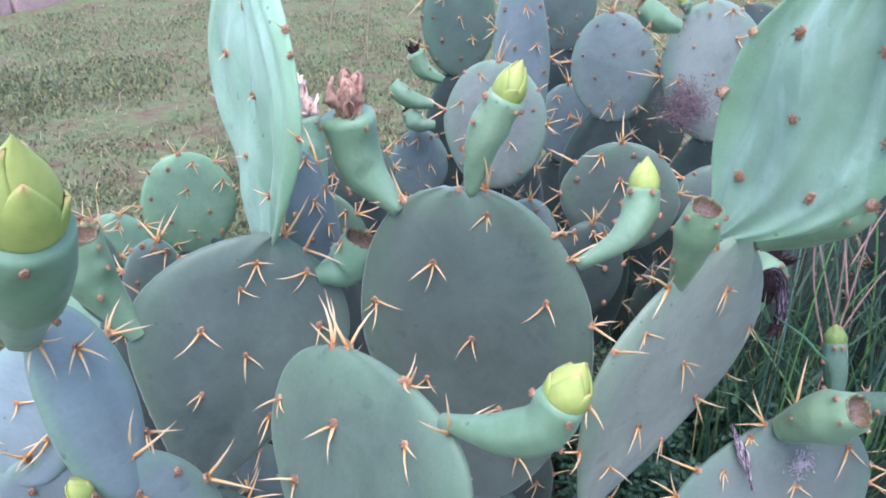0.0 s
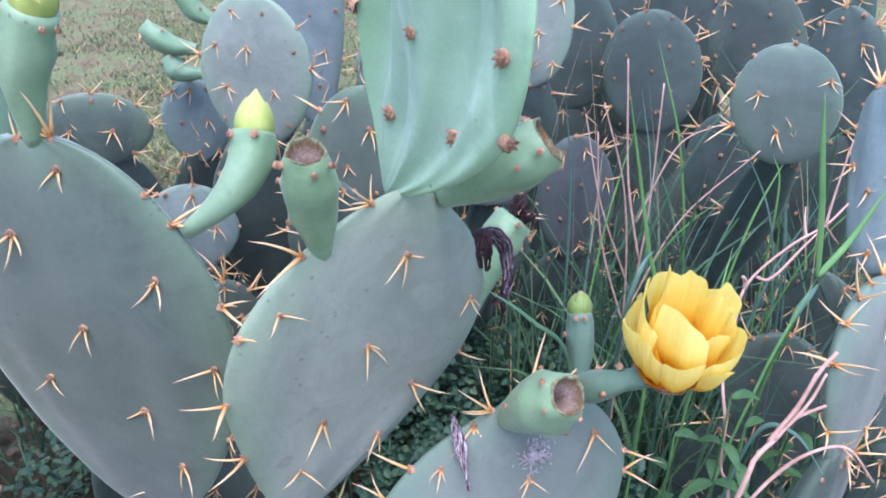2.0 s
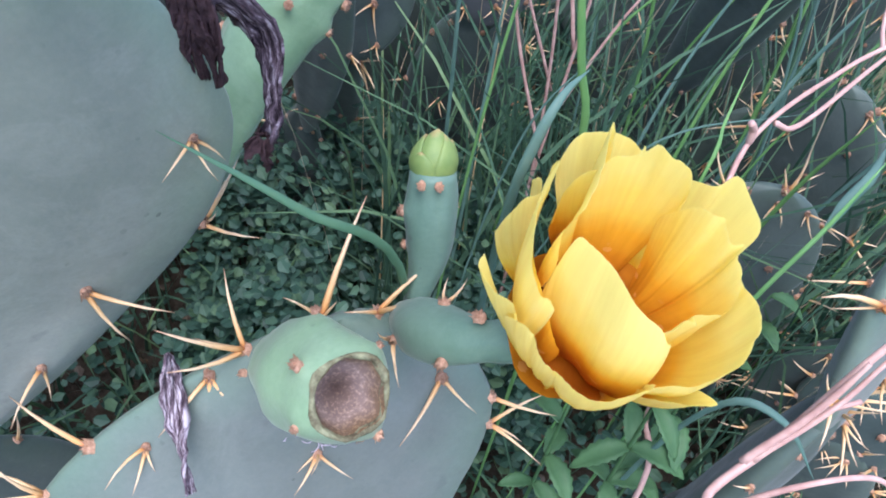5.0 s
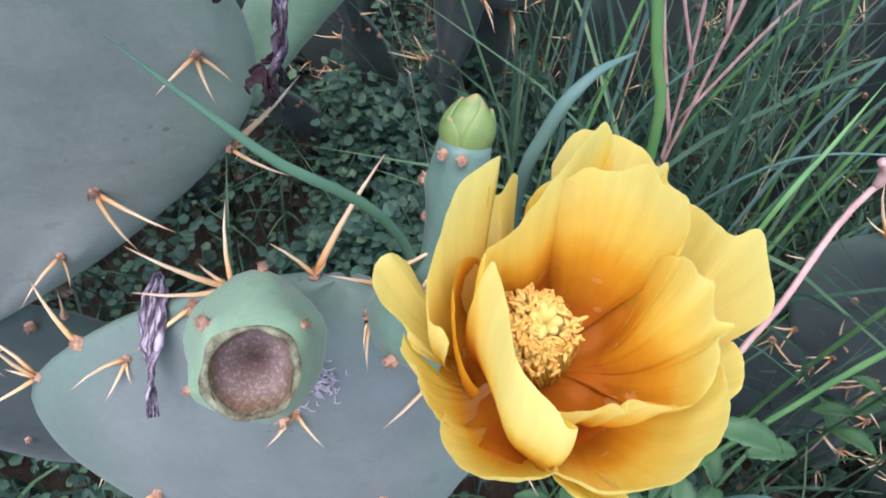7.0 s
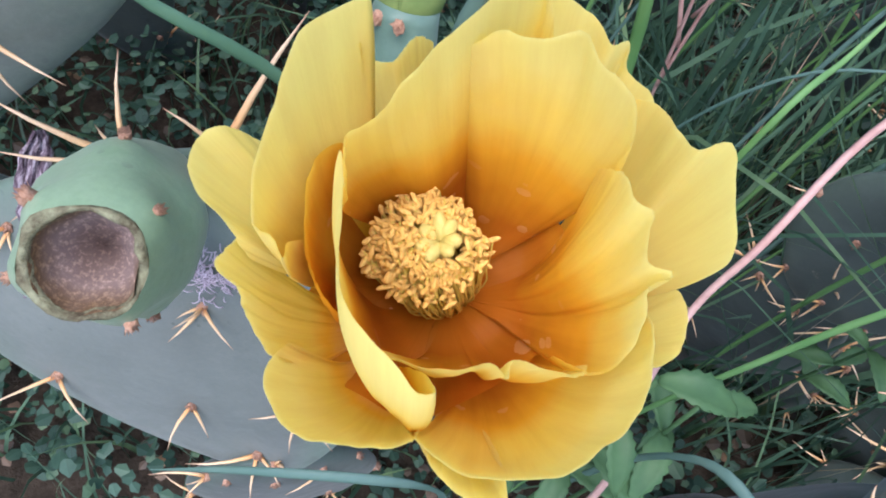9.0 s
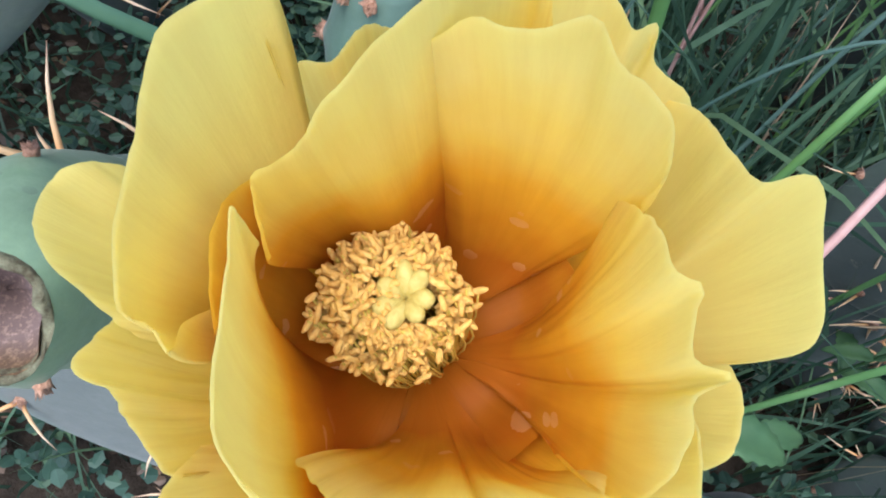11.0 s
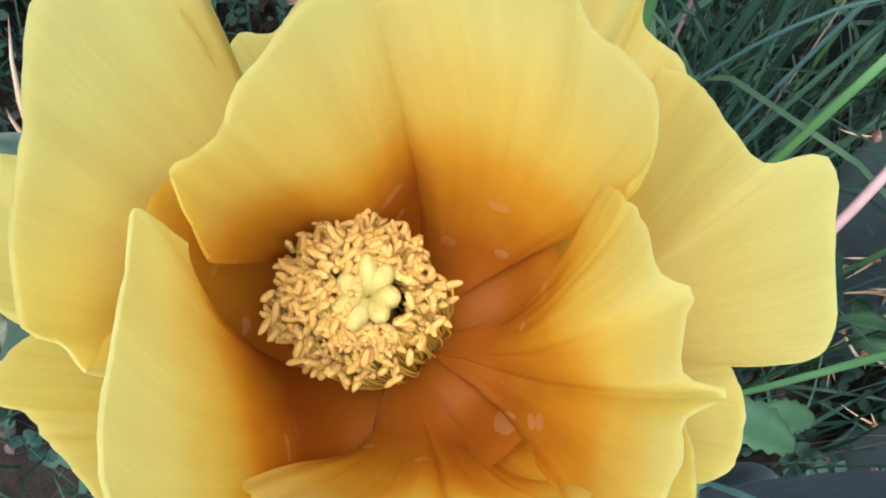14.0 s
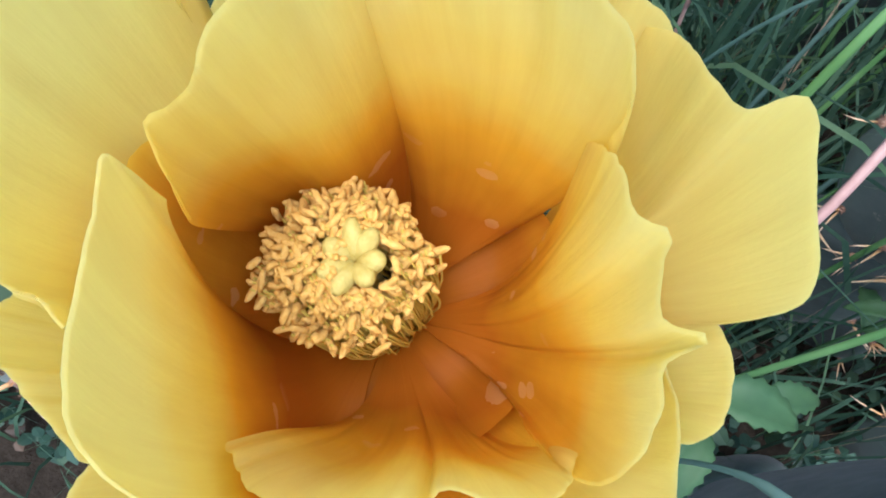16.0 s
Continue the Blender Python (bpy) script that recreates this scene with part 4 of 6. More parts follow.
middle_back = thing("prickly_pear", (0.1, 0.95, 0.0), "dense dusty prickly pear pads, grey-blue, with short spines", "cactus", "prickly pear clump")
pad(middle_back, (0.0507, 0.8542, 0.4119), (0.0564, 0.8666, 0.5664), (-0.3015, -0.9495, 0.0872), 0.0637, 1.01, 0.43, 0.005, PAD_DUSTY, fine=False)
roots(middle_back, (0.0507, 0.8542, 0.4119), (-0.3015, -0.9495, 0.0872), PAD_DUSTY)
pad(middle_back, (0.0096, 1.1934, 0.4673), (0.0035, 1.2070, 0.6386), (0.3493, -0.9329, 0.0872), 0.0633, 1.00, 0.44, -0.001, PAD_MID, fine=False)
roots(middle_back, (0.0096, 1.1934, 0.4673), (0.3493, -0.9329, 0.0872), PAD_MID)
pad(middle_back, (0.0992, 0.9891, 0.3814), (0.0856, 1.0105, 0.6706), (0.5811, -0.8092, 0.0872), 0.0490, 1.01, 0.53, 0.001, PAD_BLUE, fine=False)
roots(middle_back, (0.0992, 0.9891, 0.3814), (0.5811, -0.8092, 0.0872), PAD_BLUE)
pad(middle_back, (0.2313, 1.0353, 0.4434), (0.2164, 1.0551, 0.5923), (-0.3623, -0.9280, 0.0872), 0.0596, 1.00, 0.43, -0.001, PAD_BLUE, fine=False)
roots(middle_back, (0.2313, 1.0353, 0.4434), (-0.3623, -0.9280, 0.0872), PAD_BLUE)
pad(middle_back, (0.3541, 0.9391, 0.4484), (0.3156, 0.9604, 0.6224), (-0.1492, -0.9850, 0.0872), 0.0649, 1.00, 0.43, -0.005, PAD_DUSTY, fine=False)
roots(middle_back, (0.3541, 0.9391, 0.4484), (-0.1492, -0.9850, 0.0872), PAD_DUSTY)
pad(middle_back, (0.1863, 0.7138, 0.4012), (0.1773, 0.7263, 0.5175), (-0.2257, -0.9703, 0.0872), 0.0603, 0.99, 0.43, -0.002, PAD_GREY, fine=False)
roots(middle_back, (0.1863, 0.7138, 0.4012), (-0.2257, -0.9703, 0.0872), PAD_GREY, 0.10, 0.026)
pad(middle_back, (0.1893, 1.1435, 0.3402), (0.1782, 1.1564, 0.4674), (-0.1443, -0.9857, 0.0872), 0.0496, 0.99, 0.44, 0.001, PAD_BLUE, fine=False)
roots(middle_back, (0.1893, 1.1435, 0.3402), (-0.1443, -0.9857, 0.0872), PAD_BLUE)
pad(middle_back, (-0.0399, 0.9459, 0.3549), (-0.0440, 0.9539, 0.4546), (0.2332, -0.9685, 0.0872), 0.0398, 1.00, 0.45, 0.004, PAD_BLUE, fine=False)
roots(middle_back, (-0.0399, 0.9459, 0.3549), (0.2332, -0.9685, 0.0872), PAD_GREY)
pad(middle_back, (0.1836, 1.2918, 0.4879), (0.1692, 1.3079, 0.6500), (-0.1223, -0.9887, 0.0872), 0.0571, 1.01, 0.44, 0.001, PAD_GREY, fine=False)
roots(middle_back, (0.1836, 1.2918, 0.4879), (-0.1223, -0.9887, 0.0872), PAD_GREY)
pad(middle_back, (-0.1239, 0.8458, 0.3916), (-0.1182, 0.8559, 0.4688), (0.4116, -0.9072, 0.0872), 0.0591, 1.00, 0.43, -0.007, PAD_GREY, fine=False)
roots(middle_back, (-0.1239, 0.8458, 0.3916), (0.4116, -0.9072, 0.0872), PAD_GREY)
pad(middle_back, (-0.0299, 0.7871, 0.2900), (-0.0165, 0.8135, 0.3841), (0.4769, -0.8616, 0.1736), 0.0526, 1.00, 0.43, 0.007, PAD_BLUE, fine=False)
roots(middle_back, (-0.0299, 0.7871, 0.2900), (0.4769, -0.8616, 0.1736), PAD_GREY)
pad(middle_back, (0.0331, 0.6927, 0.2482), (0.0304, 0.7077, 0.3309), (0.4493, -0.8763, 0.1736), 0.0326, 1.02, 0.43, -0.001, PAD_SHADED, fine=False)
roots(middle_back, (0.0331, 0.6927, 0.2482), (0.4493, -0.8763, 0.1736), PAD_SHADED)
pad(middle_back, (0.1437, 0.6555, 0.3567), (0.1443, 0.6642, 0.4569), (0.0178, -0.9960, 0.0872), 0.0361, 1.01, 0.43, 0.001, PAD_SHADED, fine=False)
roots(middle_back, (0.1437, 0.6555, 0.3567), (0.0178, -0.9960, 0.0872), PAD_SHADED, 0.10, 0.026)
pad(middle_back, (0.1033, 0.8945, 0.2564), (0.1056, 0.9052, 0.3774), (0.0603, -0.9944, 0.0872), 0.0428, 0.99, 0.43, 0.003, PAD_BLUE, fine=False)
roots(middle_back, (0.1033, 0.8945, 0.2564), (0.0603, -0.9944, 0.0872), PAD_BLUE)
pad(middle_back, (0.2960, 1.0850, 0.3300), (0.3000, 1.0950, 0.5150), (0.10, -0.99, 0.0872), 0.0560, 1.10, 0.45, 0.004, PAD_SHADED, fine=False)
roots(middle_back, (0.2960, 1.0850, 0.3300), (0.10, -0.99, 0.0872), PAD_SHADED)

pad(right_side, (0.5480, 0.6300, 0.1950), (0.5600, 0.6330, 0.3130), (-0.35, -0.93, 0.10), 0.0470, 1.05, 0.45, 0.000, PAD_SHADED, fine=False, rows=3)
roots(right_side, (0.5480, 0.6300, 0.1950), (-0.35, -0.93, 0.10), PAD_SHADED)

right_back = thing("prickly_pear", (0.5, 0.95, 0.0), "dark grey-green prickly pear pads behind tall grass", "cactus", "prickly pear clump")
pad(right_back, (0.5506, 0.6919, 0.4570), (0.5285, 0.7167, 0.5560), (-0.3172, -0.9323, 0.1736), 0.0445, 1.00, 0.43, -0.005, PAD_GREY, fine=False, areoles=[(-0.47, 0.64), (-1.00, 0.94), (0.85, 0.98), (-1.00, 0.73), (-0.93, 0.41), (-0.22, 0.30), (0.84, 0.64)])
roots(right_back, (0.5506, 0.6919, 0.4570), (-0.3172, -0.9323, 0.1736), PAD_GREY, 0.10, 0.026)
pad(right_back, (0.2892, 0.7078, 0.4097), (0.2833, 0.7314, 0.4943), (-0.1252, -0.9578, 0.2588), 0.0522, 0.99, 0.43, -0.009, PAD_GREY, fine=False)
roots(right_back, (0.2892, 0.7078, 0.4097), (-0.1252, -0.9578, 0.2588), PAD_GREY, 0.10, 0.026)
pad(right_back, (0.4117, 0.8539, 0.2646), (0.3963, 0.8655, 0.4173), (0.1129, -0.9898, 0.0872), 0.0472, 1.00, 0.44, -0.001, PAD_DUSK, fine=False)
roots(right_back, (0.4117, 0.8539, 0.2646), (0.1129, -0.9898, 0.0872), PAD_GREY)
pad(right_back, (0.6676, 0.9420, 0.2384), (0.6340, 0.9578, 0.3916), (-0.4266, -0.9044, 0.0000), 0.0475, 1.00, 0.43, -0.003, PAD_SHADED, fine=False, spiny=False)
roots(right_back, (0.6676, 0.9420, 0.2384), (-0.4266, -0.9044, 0.0000), PAD_SHADED)
pad(right_back, (0.2954, 0.7913, 0.2682), (0.3000, 0.8084, 0.3579), (0.1894, -0.9664, 0.1736), 0.0468, 1.01, 0.43, 0.002, PAD_SHADED, fine=False)
roots(right_back, (0.2954, 0.7913, 0.2682), (0.1894, -0.9664, 0.1736), PAD_SHADED, 0.10, 0.026)
pad(right_back, (0.5522, 1.0399, 0.3541), (0.5159, 1.0595, 0.5124), (-0.1515, -0.9846, 0.0872), 0.0650, 1.00, 0.43, -0.003, PAD_SHADED, fine=False, spiny=False)
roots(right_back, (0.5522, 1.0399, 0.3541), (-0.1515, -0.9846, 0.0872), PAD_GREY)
pad(right_back, (0.4462, 1.1380, 0.3530), (0.4297, 1.1622, 0.5374), (-0.3762, -0.9224, 0.0872), 0.0729, 1.00, 0.42, -0.002, PAD_SHADED, fine=False, spiny=False)
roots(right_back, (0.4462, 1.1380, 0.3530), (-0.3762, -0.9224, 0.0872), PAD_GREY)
pad(right_back, (0.7564, 0.9272, 0.3713), (0.7262, 0.9739, 0.5359), (-0.6677, -0.7393, 0.0872), 0.0487, 0.99, 0.44, 0.000, PAD_SHADED, fine=False)
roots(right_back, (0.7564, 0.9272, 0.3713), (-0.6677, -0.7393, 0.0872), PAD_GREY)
pad(right_back, (0.8081, 0.9336, 0.1527), (0.7535, 0.9646, 0.3572), (-0.2238, -0.9707, 0.0872), 0.0306, 1.02, 0.45, 0.001, PAD_SHADED, fine=False)
roots(right_back, (0.8081, 0.9336, 0.1527), (-0.2238, -0.9707, 0.0872), PAD_SHADED)
pad(right_back, (0.5900, 1.0354, 0.0996), (0.5637, 1.0636, 0.3124), (-0.3084, -0.9472, 0.0872), 0.0649, 1.00, 0.43, -0.000, PAD_SHADED, fine=False, spiny=False)
roots(right_back, (0.5900, 1.0354, 0.0996), (-0.3084, -0.9472, 0.0872), PAD_SHADED)
pad(right_back, (0.6969, 1.2697, 0.3500), (0.6559, 1.3326, 0.5534), (-0.6812, -0.7269, 0.0872), 0.0878, 1.00, 0.43, -0.009, PAD_SHADED, fine=False)
roots(right_back, (0.6969, 1.2697, 0.3500), (-0.6812, -0.7269, 0.0872), PAD_SHADED)
pad(right_back, (0.7449, 1.1354, 0.3581), (0.6863, 1.1639, 0.5312), (-0.2163, -0.9724, 0.0872), 0.0683, 0.99, 0.44, -0.008, PAD_SHADED, fine=False)
roots(right_back, (0.7449, 1.1354, 0.3581), (-0.2163, -0.9724, 0.0872), PAD_SHADED)
pad(right_back, (0.9394, 1.3200, 0.3444), (0.8780, 1.3797, 0.5743), (-0.5075, -0.8573, 0.0872), 0.0786, 1.02, 0.43, -0.006, PAD_SHADED, fine=False)
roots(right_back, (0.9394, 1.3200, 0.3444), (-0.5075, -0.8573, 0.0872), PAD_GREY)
pad(right_back, (0.5873, 1.1882, 0.2901), (0.5456, 1.2111, 0.4645), (-0.1745, -0.9808, 0.0872), 0.0683, 1.00, 0.44, -0.007, PAD_SHADED, fine=False)
roots(right_back, (0.5873, 1.1882, 0.2901), (-0.1745, -0.9808, 0.0872), PAD_SHADED)
pad(right_back, (0.5870, 1.4309, 0.3310), (0.5519, 1.4696, 0.5450), (-0.4498, -0.8889, 0.0872), 0.0815, 1.00, 0.43, -0.003, PAD_SHADED, fine=False)
roots(right_back, (0.5870, 1.4309, 0.3310), (-0.4498, -0.8889, 0.0872), PAD_SHADED)
pad(right_back, (0.7377, 0.9890, 0.2503), (0.6744, 1.0104, 0.4210), (-0.1002, -0.9911, 0.0872), 0.0648, 1.00, 0.43, -0.004, PAD_SHADED, fine=False)
roots(right_back, (0.7377, 0.9890, 0.2503), (-0.1002, -0.9911, 0.0872), PAD_SHADED)
pad(right_back, (0.5904, 0.8663, 0.2972), (0.5763, 0.8957, 0.4322), (-0.6810, -0.7271, 0.0872), 0.0522, 1.00, 0.43, 0.000, PAD_SHADED, fine=False)
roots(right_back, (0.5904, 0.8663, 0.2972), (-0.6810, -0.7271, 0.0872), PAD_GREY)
pad(right_back, (0.9025, 1.1781, 0.2244), (0.8563, 1.2216, 0.4188), (-0.4647, -0.8811, 0.0872), 0.0633, 1.00, 0.43, -0.005, PAD_SHADED, fine=False)
roots(right_back, (0.9025, 1.1781, 0.2244), (-0.4647, -0.8811, 0.0872), PAD_SHADED)
pad(right_back, (0.6498, 0.7053, 0.1591), (0.6393, 0.7371, 0.3175), (-0.7323, -0.6753, 0.0872), 0.0500, 1.00, 0.44, 0.002, PAD_SHADED, fine=False)
roots(right_back, (0.6498, 0.7053, 0.1591), (-0.7323, -0.6753, 0.0872), PAD_SHADED)
pad(right_back, (0.6721, 0.7890, 0.0907), (0.6391, 0.8105, 0.2323), (-0.2519, -0.9638, 0.0872), 0.0511, 1.00, 0.43, -0.005, PAD_SHADED, fine=False)
roots(right_back, (0.6721, 0.7890, 0.0907), (-0.2519, -0.9638, 0.0872), PAD_SHADED)
pad(right_back, (0.8651, 0.7686, 0.1227), (0.8275, 0.8299, 0.2975), (-0.5371, -0.8255, 0.1736), 0.0452, 1.01, 0.42, -0.001, PAD_SHADED, fine=False)
roots(right_back, (0.8651, 0.7686, 0.1227), (-0.5371, -0.8255, 0.1736), PAD_SHADED)
pad(right_back, (0.8620, 0.6944, 0.0573), (0.8655, 0.7497, 0.1921), (-0.9150, -0.3641, 0.1736), 0.0543, 1.00, 0.44, -0.000, PAD_SHADED, fine=False)
roots(right_back, (0.8620, 0.6944, 0.0573), (-0.9150, -0.3641, 0.1736), PAD_SHADED)
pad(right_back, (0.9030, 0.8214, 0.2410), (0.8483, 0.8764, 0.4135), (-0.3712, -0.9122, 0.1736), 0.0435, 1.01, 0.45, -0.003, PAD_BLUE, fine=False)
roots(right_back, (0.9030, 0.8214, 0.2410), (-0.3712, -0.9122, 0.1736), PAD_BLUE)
pad(right_back, (0.6803, 0.5482, 0.1069), (0.6709, 0.5778, 0.1801), (-0.7298, -0.6612, 0.1736), 0.0439, 1.59, 0.36, -0.024, PAD_SHADED, fine=False)
roots(right_back, (0.6803, 0.5482, 0.1069), (-0.7298, -0.6612, 0.1736), PAD_SHADED)


# ---- buds and fruits ----
bud(front, [(0.0235, 0.4610, 0.5690), (0.0310, 0.4565, 0.6080), (0.0439, 0.4538, 0.6380)], 0.0122, 0.0250, 0.0120, neck=0.36)
bud(front, [(0.0970, 0.4470, 0.5250), (0.1240, 0.4430, 0.5480), (0.1345, 0.4510, 0.5650), (0.1362, 0.4570, 0.5765)], 0.0113, 0.0225, 0.0114, neck=0.38)
bud(near, [(0.0120, 0.2815, 0.5275), (0.0360, 0.2620, 0.5390), (0.0540, 0.2520, 0.5510), (0.0618, 0.2505, 0.5685)], 0.0112, 0.0210, 0.0115)
f_dead, path_, fr_ = fruit_body(front, "fruit", [(-0.0250, 0.4738, 0.5500), (-0.0520, 0.4838, 0.5789), (-0.0590, 0.4798, 0.6166)], 0.0165, 0.36, "green fruit carrying a crumpled brown flower")
crumpled(f_dead, (-0.0588, 0.4795, 0.6160), (0.03, 0, 1), 0.033, WITHER_BROWN, 3, count=17, splay=0.03, broad=0.20)
f_pale, path_, fr_ = fruit_body(left_back, "fruit", [(-0.1280, 0.6960, 0.4600), (-0.1360, 0.7050, 0.5000), (-0.1446, 0.7143, 0.5400)], 0.0175, 0.5, "green fruit with a faded pink flower")
crumpled(f_pale, (-0.1446, 0.7143, 0.5390), (-0.1, 0.2, 1), 0.040, WITHER_PALE, 5, count=18, splay=0.13, broad=0.30)
pad(left_back, (-0.1080, 0.7040, 0.2800), (-0.1260, 0.6960, 0.4680), (0.10, -0.99, 0.0872), 0.0450, 1.10, 0.45, 0.004, PAD_MID, fine=False)
roots(left_back, (-0.1080, 0.7040, 0.2800), (0.10, -0.99, 0.0872), PAD_MID)
scarred_fruit(front, [(-0.0895, 0.4851, 0.4902), (-0.0680, 0.4930, 0.4952), (-0.0560, 0.4920, 0.5180)], 0.0165)
scarred_fruit(middle, [(0.1661, 0.4503, 0.5079), (0.1662, 0.4337, 0.5490), (0.1665, 0.4230, 0.5794)], 0.0135)
scarred_fruit(middle, [(0.2351, 0.4935, 0.5221), (0.2679, 0.4754, 0.5481), (0.2887, 0.4723, 0.5652)], 0.0170, 0.35, 0.46, top=0.74)
f_pink, path_, fr_ = fruit_body(middle, "fruit", [(0.2300, 0.4990, 0.5180), (0.2440, 0.5060, 0.5450), (0.2580, 0.5070, 0.5720)], 0.0155, 0.5, "green fruit with a pinkish brown withered flower", 0.92)
crumpled(f_pink, (0.2580, 0.5070, 0.5700), (0.15, 0.0, 1), 0.030, WITHER_PINK, 12, count=16, splay=0.10, broad=0.22)
f_dark, path_, fr_ = fruit_body(middle, "fruit", [(0.2500, 0.5450, 0.3950), (0.2761, 0.5750, 0.4399), (0.2924, 0.5850, 0.4588)], 0.0155, 0.6, "pale green fruit with a dark withered flower", 0.82)
crumpled(f_dark, (0.2920, 0.5846, 0.4575), (0.45, 0.05, 0.7), 0.020, WITHER, 8, count=12)
bud(flowering, [(0.3325, 0.5090, 0.3610), (0.3370, 0.5200, 0.3760), (0.3368, 0.5305, 0.3930), (0.3365, 0.5375, 0.4075)], 0.0100, 0.0165, 0.0103, 0.70, SEPAL_SHADED, neck=0.45, body=OVARY)
scarred_fruit(flowering, [(0.2840, 0.4820, 0.3600), (0.2960, 0.4605, 0.3880), (0.3085, 0.4385, 0.4145)], 0.0192, 0.35, 0.62, top=0.60)
bud(left_near, [(-0.1750, 0.2750, 0.5740), (-0.1570, 0.2600, 0.6123), (-0.1440, 0.2500, 0.6426)], 0.0190, 0.044, 0.0185)
scarred_fruit(front, [(-0.2040, 0.4285, 0.4730), (-0.2211, 0.4262, 0.5050), (-0.2275, 0.4242, 0.5285), (-0.2285, 0.4225, 0.5500)], 0.0170, top=0.85)

f_back, path_, fr_ = fruit_body(middle_back, "fruit", [(-0.0120, 1.000, 0.5080), (-0.0388, 1.000, 0.5220), (-0.0514, 1.000, 0.5449)], 0.0120, 0.5, "small green fruit with a black withered tip")
crumpled(f_back, (-0.0514, 1.000, 0.5440), (-0.2, 0, 1), 0.018, WITHER, 31)
scarred_fruit(middle_back, [(-0.0228, 0.925, 0.4960), (-0.0530, 0.920, 0.5048), (-0.0741, 0.920, 0.5230)], 0.0125, 0.35, 0.5)
scarred_fruit(middle_back, [(-0.0205, 0.925, 0.4690), (-0.0428, 0.920, 0.4728), (-0.0556, 0.920, 0.4900)], 0.0120, 0.35, 0.5)
scarred_fruit(middle_back, [(0.2762, 0.935, 0.5951), (0.2487, 0.930, 0.6044), (0.2261, 0.930, 0.6229)], 0.0160, 0.35, 0.5)
bud(middle_back, [(0.2890, 0.952, 0.6080), (0.2850, 0.950, 0.6180), (0.2821, 0.950, 0.6226)], 0.0080, 0.016, 0.0075)
bud(left_near, [(-0.1640, 0.276, 0.4700), (-0.1650, 0.272, 0.4800), (-0.1655, 0.270, 0.4860)], 0.0060, 0.014, 0.0070)
bud(left_back, [(-0.3850, 0.7450, 0.3250), (-0.3812, 0.7400, 0.3600), (-0.3799, 0.7390, 0.3690)], 0.0075, 0.012, 0.0070)
crumpled(left_back, (-0.3165, 0.6000, 0.3270), (0.2, -0.3, 1), 0.014, plain("red_faded_petal", (0.55, 0.10, 0.10), (0.75, 0.25, 0.22), 150, 0.8, 0.1, 0.6), 19, count=7, label="small faded red flower")

# ---- the open flower ----
AXIS = Vector((-0.06, -0.14, 0.985)).normalized()
EAST = (Vector((1, 0, 0)) - AXIS * AXIS.x).normalized()
NORTH = AXIS.cross(EAST)
CENTRE = Vector((0.3755, 0.4604, 0.4165))


def round_axis(degrees):
    return EAST * math.cos(radians(degrees)) + NORTH * math.sin(radians(degrees))


ov = spline([(0.3290, 0.4990, 0.3660), (0.3350, 0.4780, 0.3880), (0.3500, 0.4640, 0.4040), tuple(CENTRE - AXIS * 0.003)], 20)
vs_, fs_, uv_ = tube(ov, [0.0066 + 0.0042 * math.sin(math.pi * min(1.0, i / 13)) + 0.0022 * max(0.0, (i - 12) / 7) for i in range(20)], 24, 0.12, 4)
flower = under("flower", mesh_of("flower", vs_, fs_, [OVARY], uv_), flowering, None, "wide open yellow flower on a green base")
for i, th in ((4, 40), (6, 160), (8, 280), (10, 60), (11, 200), (13, 320), (9, 225), (15, 250)):
    a_, b_, d_ = frames_along(ov)[i]
    out_ = a_ * math.cos(radians(th)) + b_ * math.sin(radians(th))
    areole(flower, ov[i] + out_ * 0.0104, out_, d_, "face", 0.9, i % 4 == 0)


def rim_line(corners, count):
    """A smooth line through a petal's corners, in even steps."""
    fine = spline(corners, 10 * len(corners))
    run = [0.0]
    for p, q in zip(fine, fine[1:]):
        run.append(run[-1] + (q - p).length)
    out, j = [], 0
    for i in range(count):
        goal = run[-1] * i / (count - 1)
        while j < len(fine) - 2 and run[j + 1] < goal:
            j += 1
        out.append(fine[j].lerp(fine[j + 1], (goal - run[j]) / max(1e-9, run[j + 1] - run[j])))
    return out


def smooth_step(a, b, x):
    x = max(0.0, min(1.0, (x - a) / (b - a)))
    return x * x * (3 - 2 * x)


def cup_floor(r):
    """Height of the flower's inner floor, in millimetres, at a distance from its middle."""
    return 1.0 + 0.030 * r * r


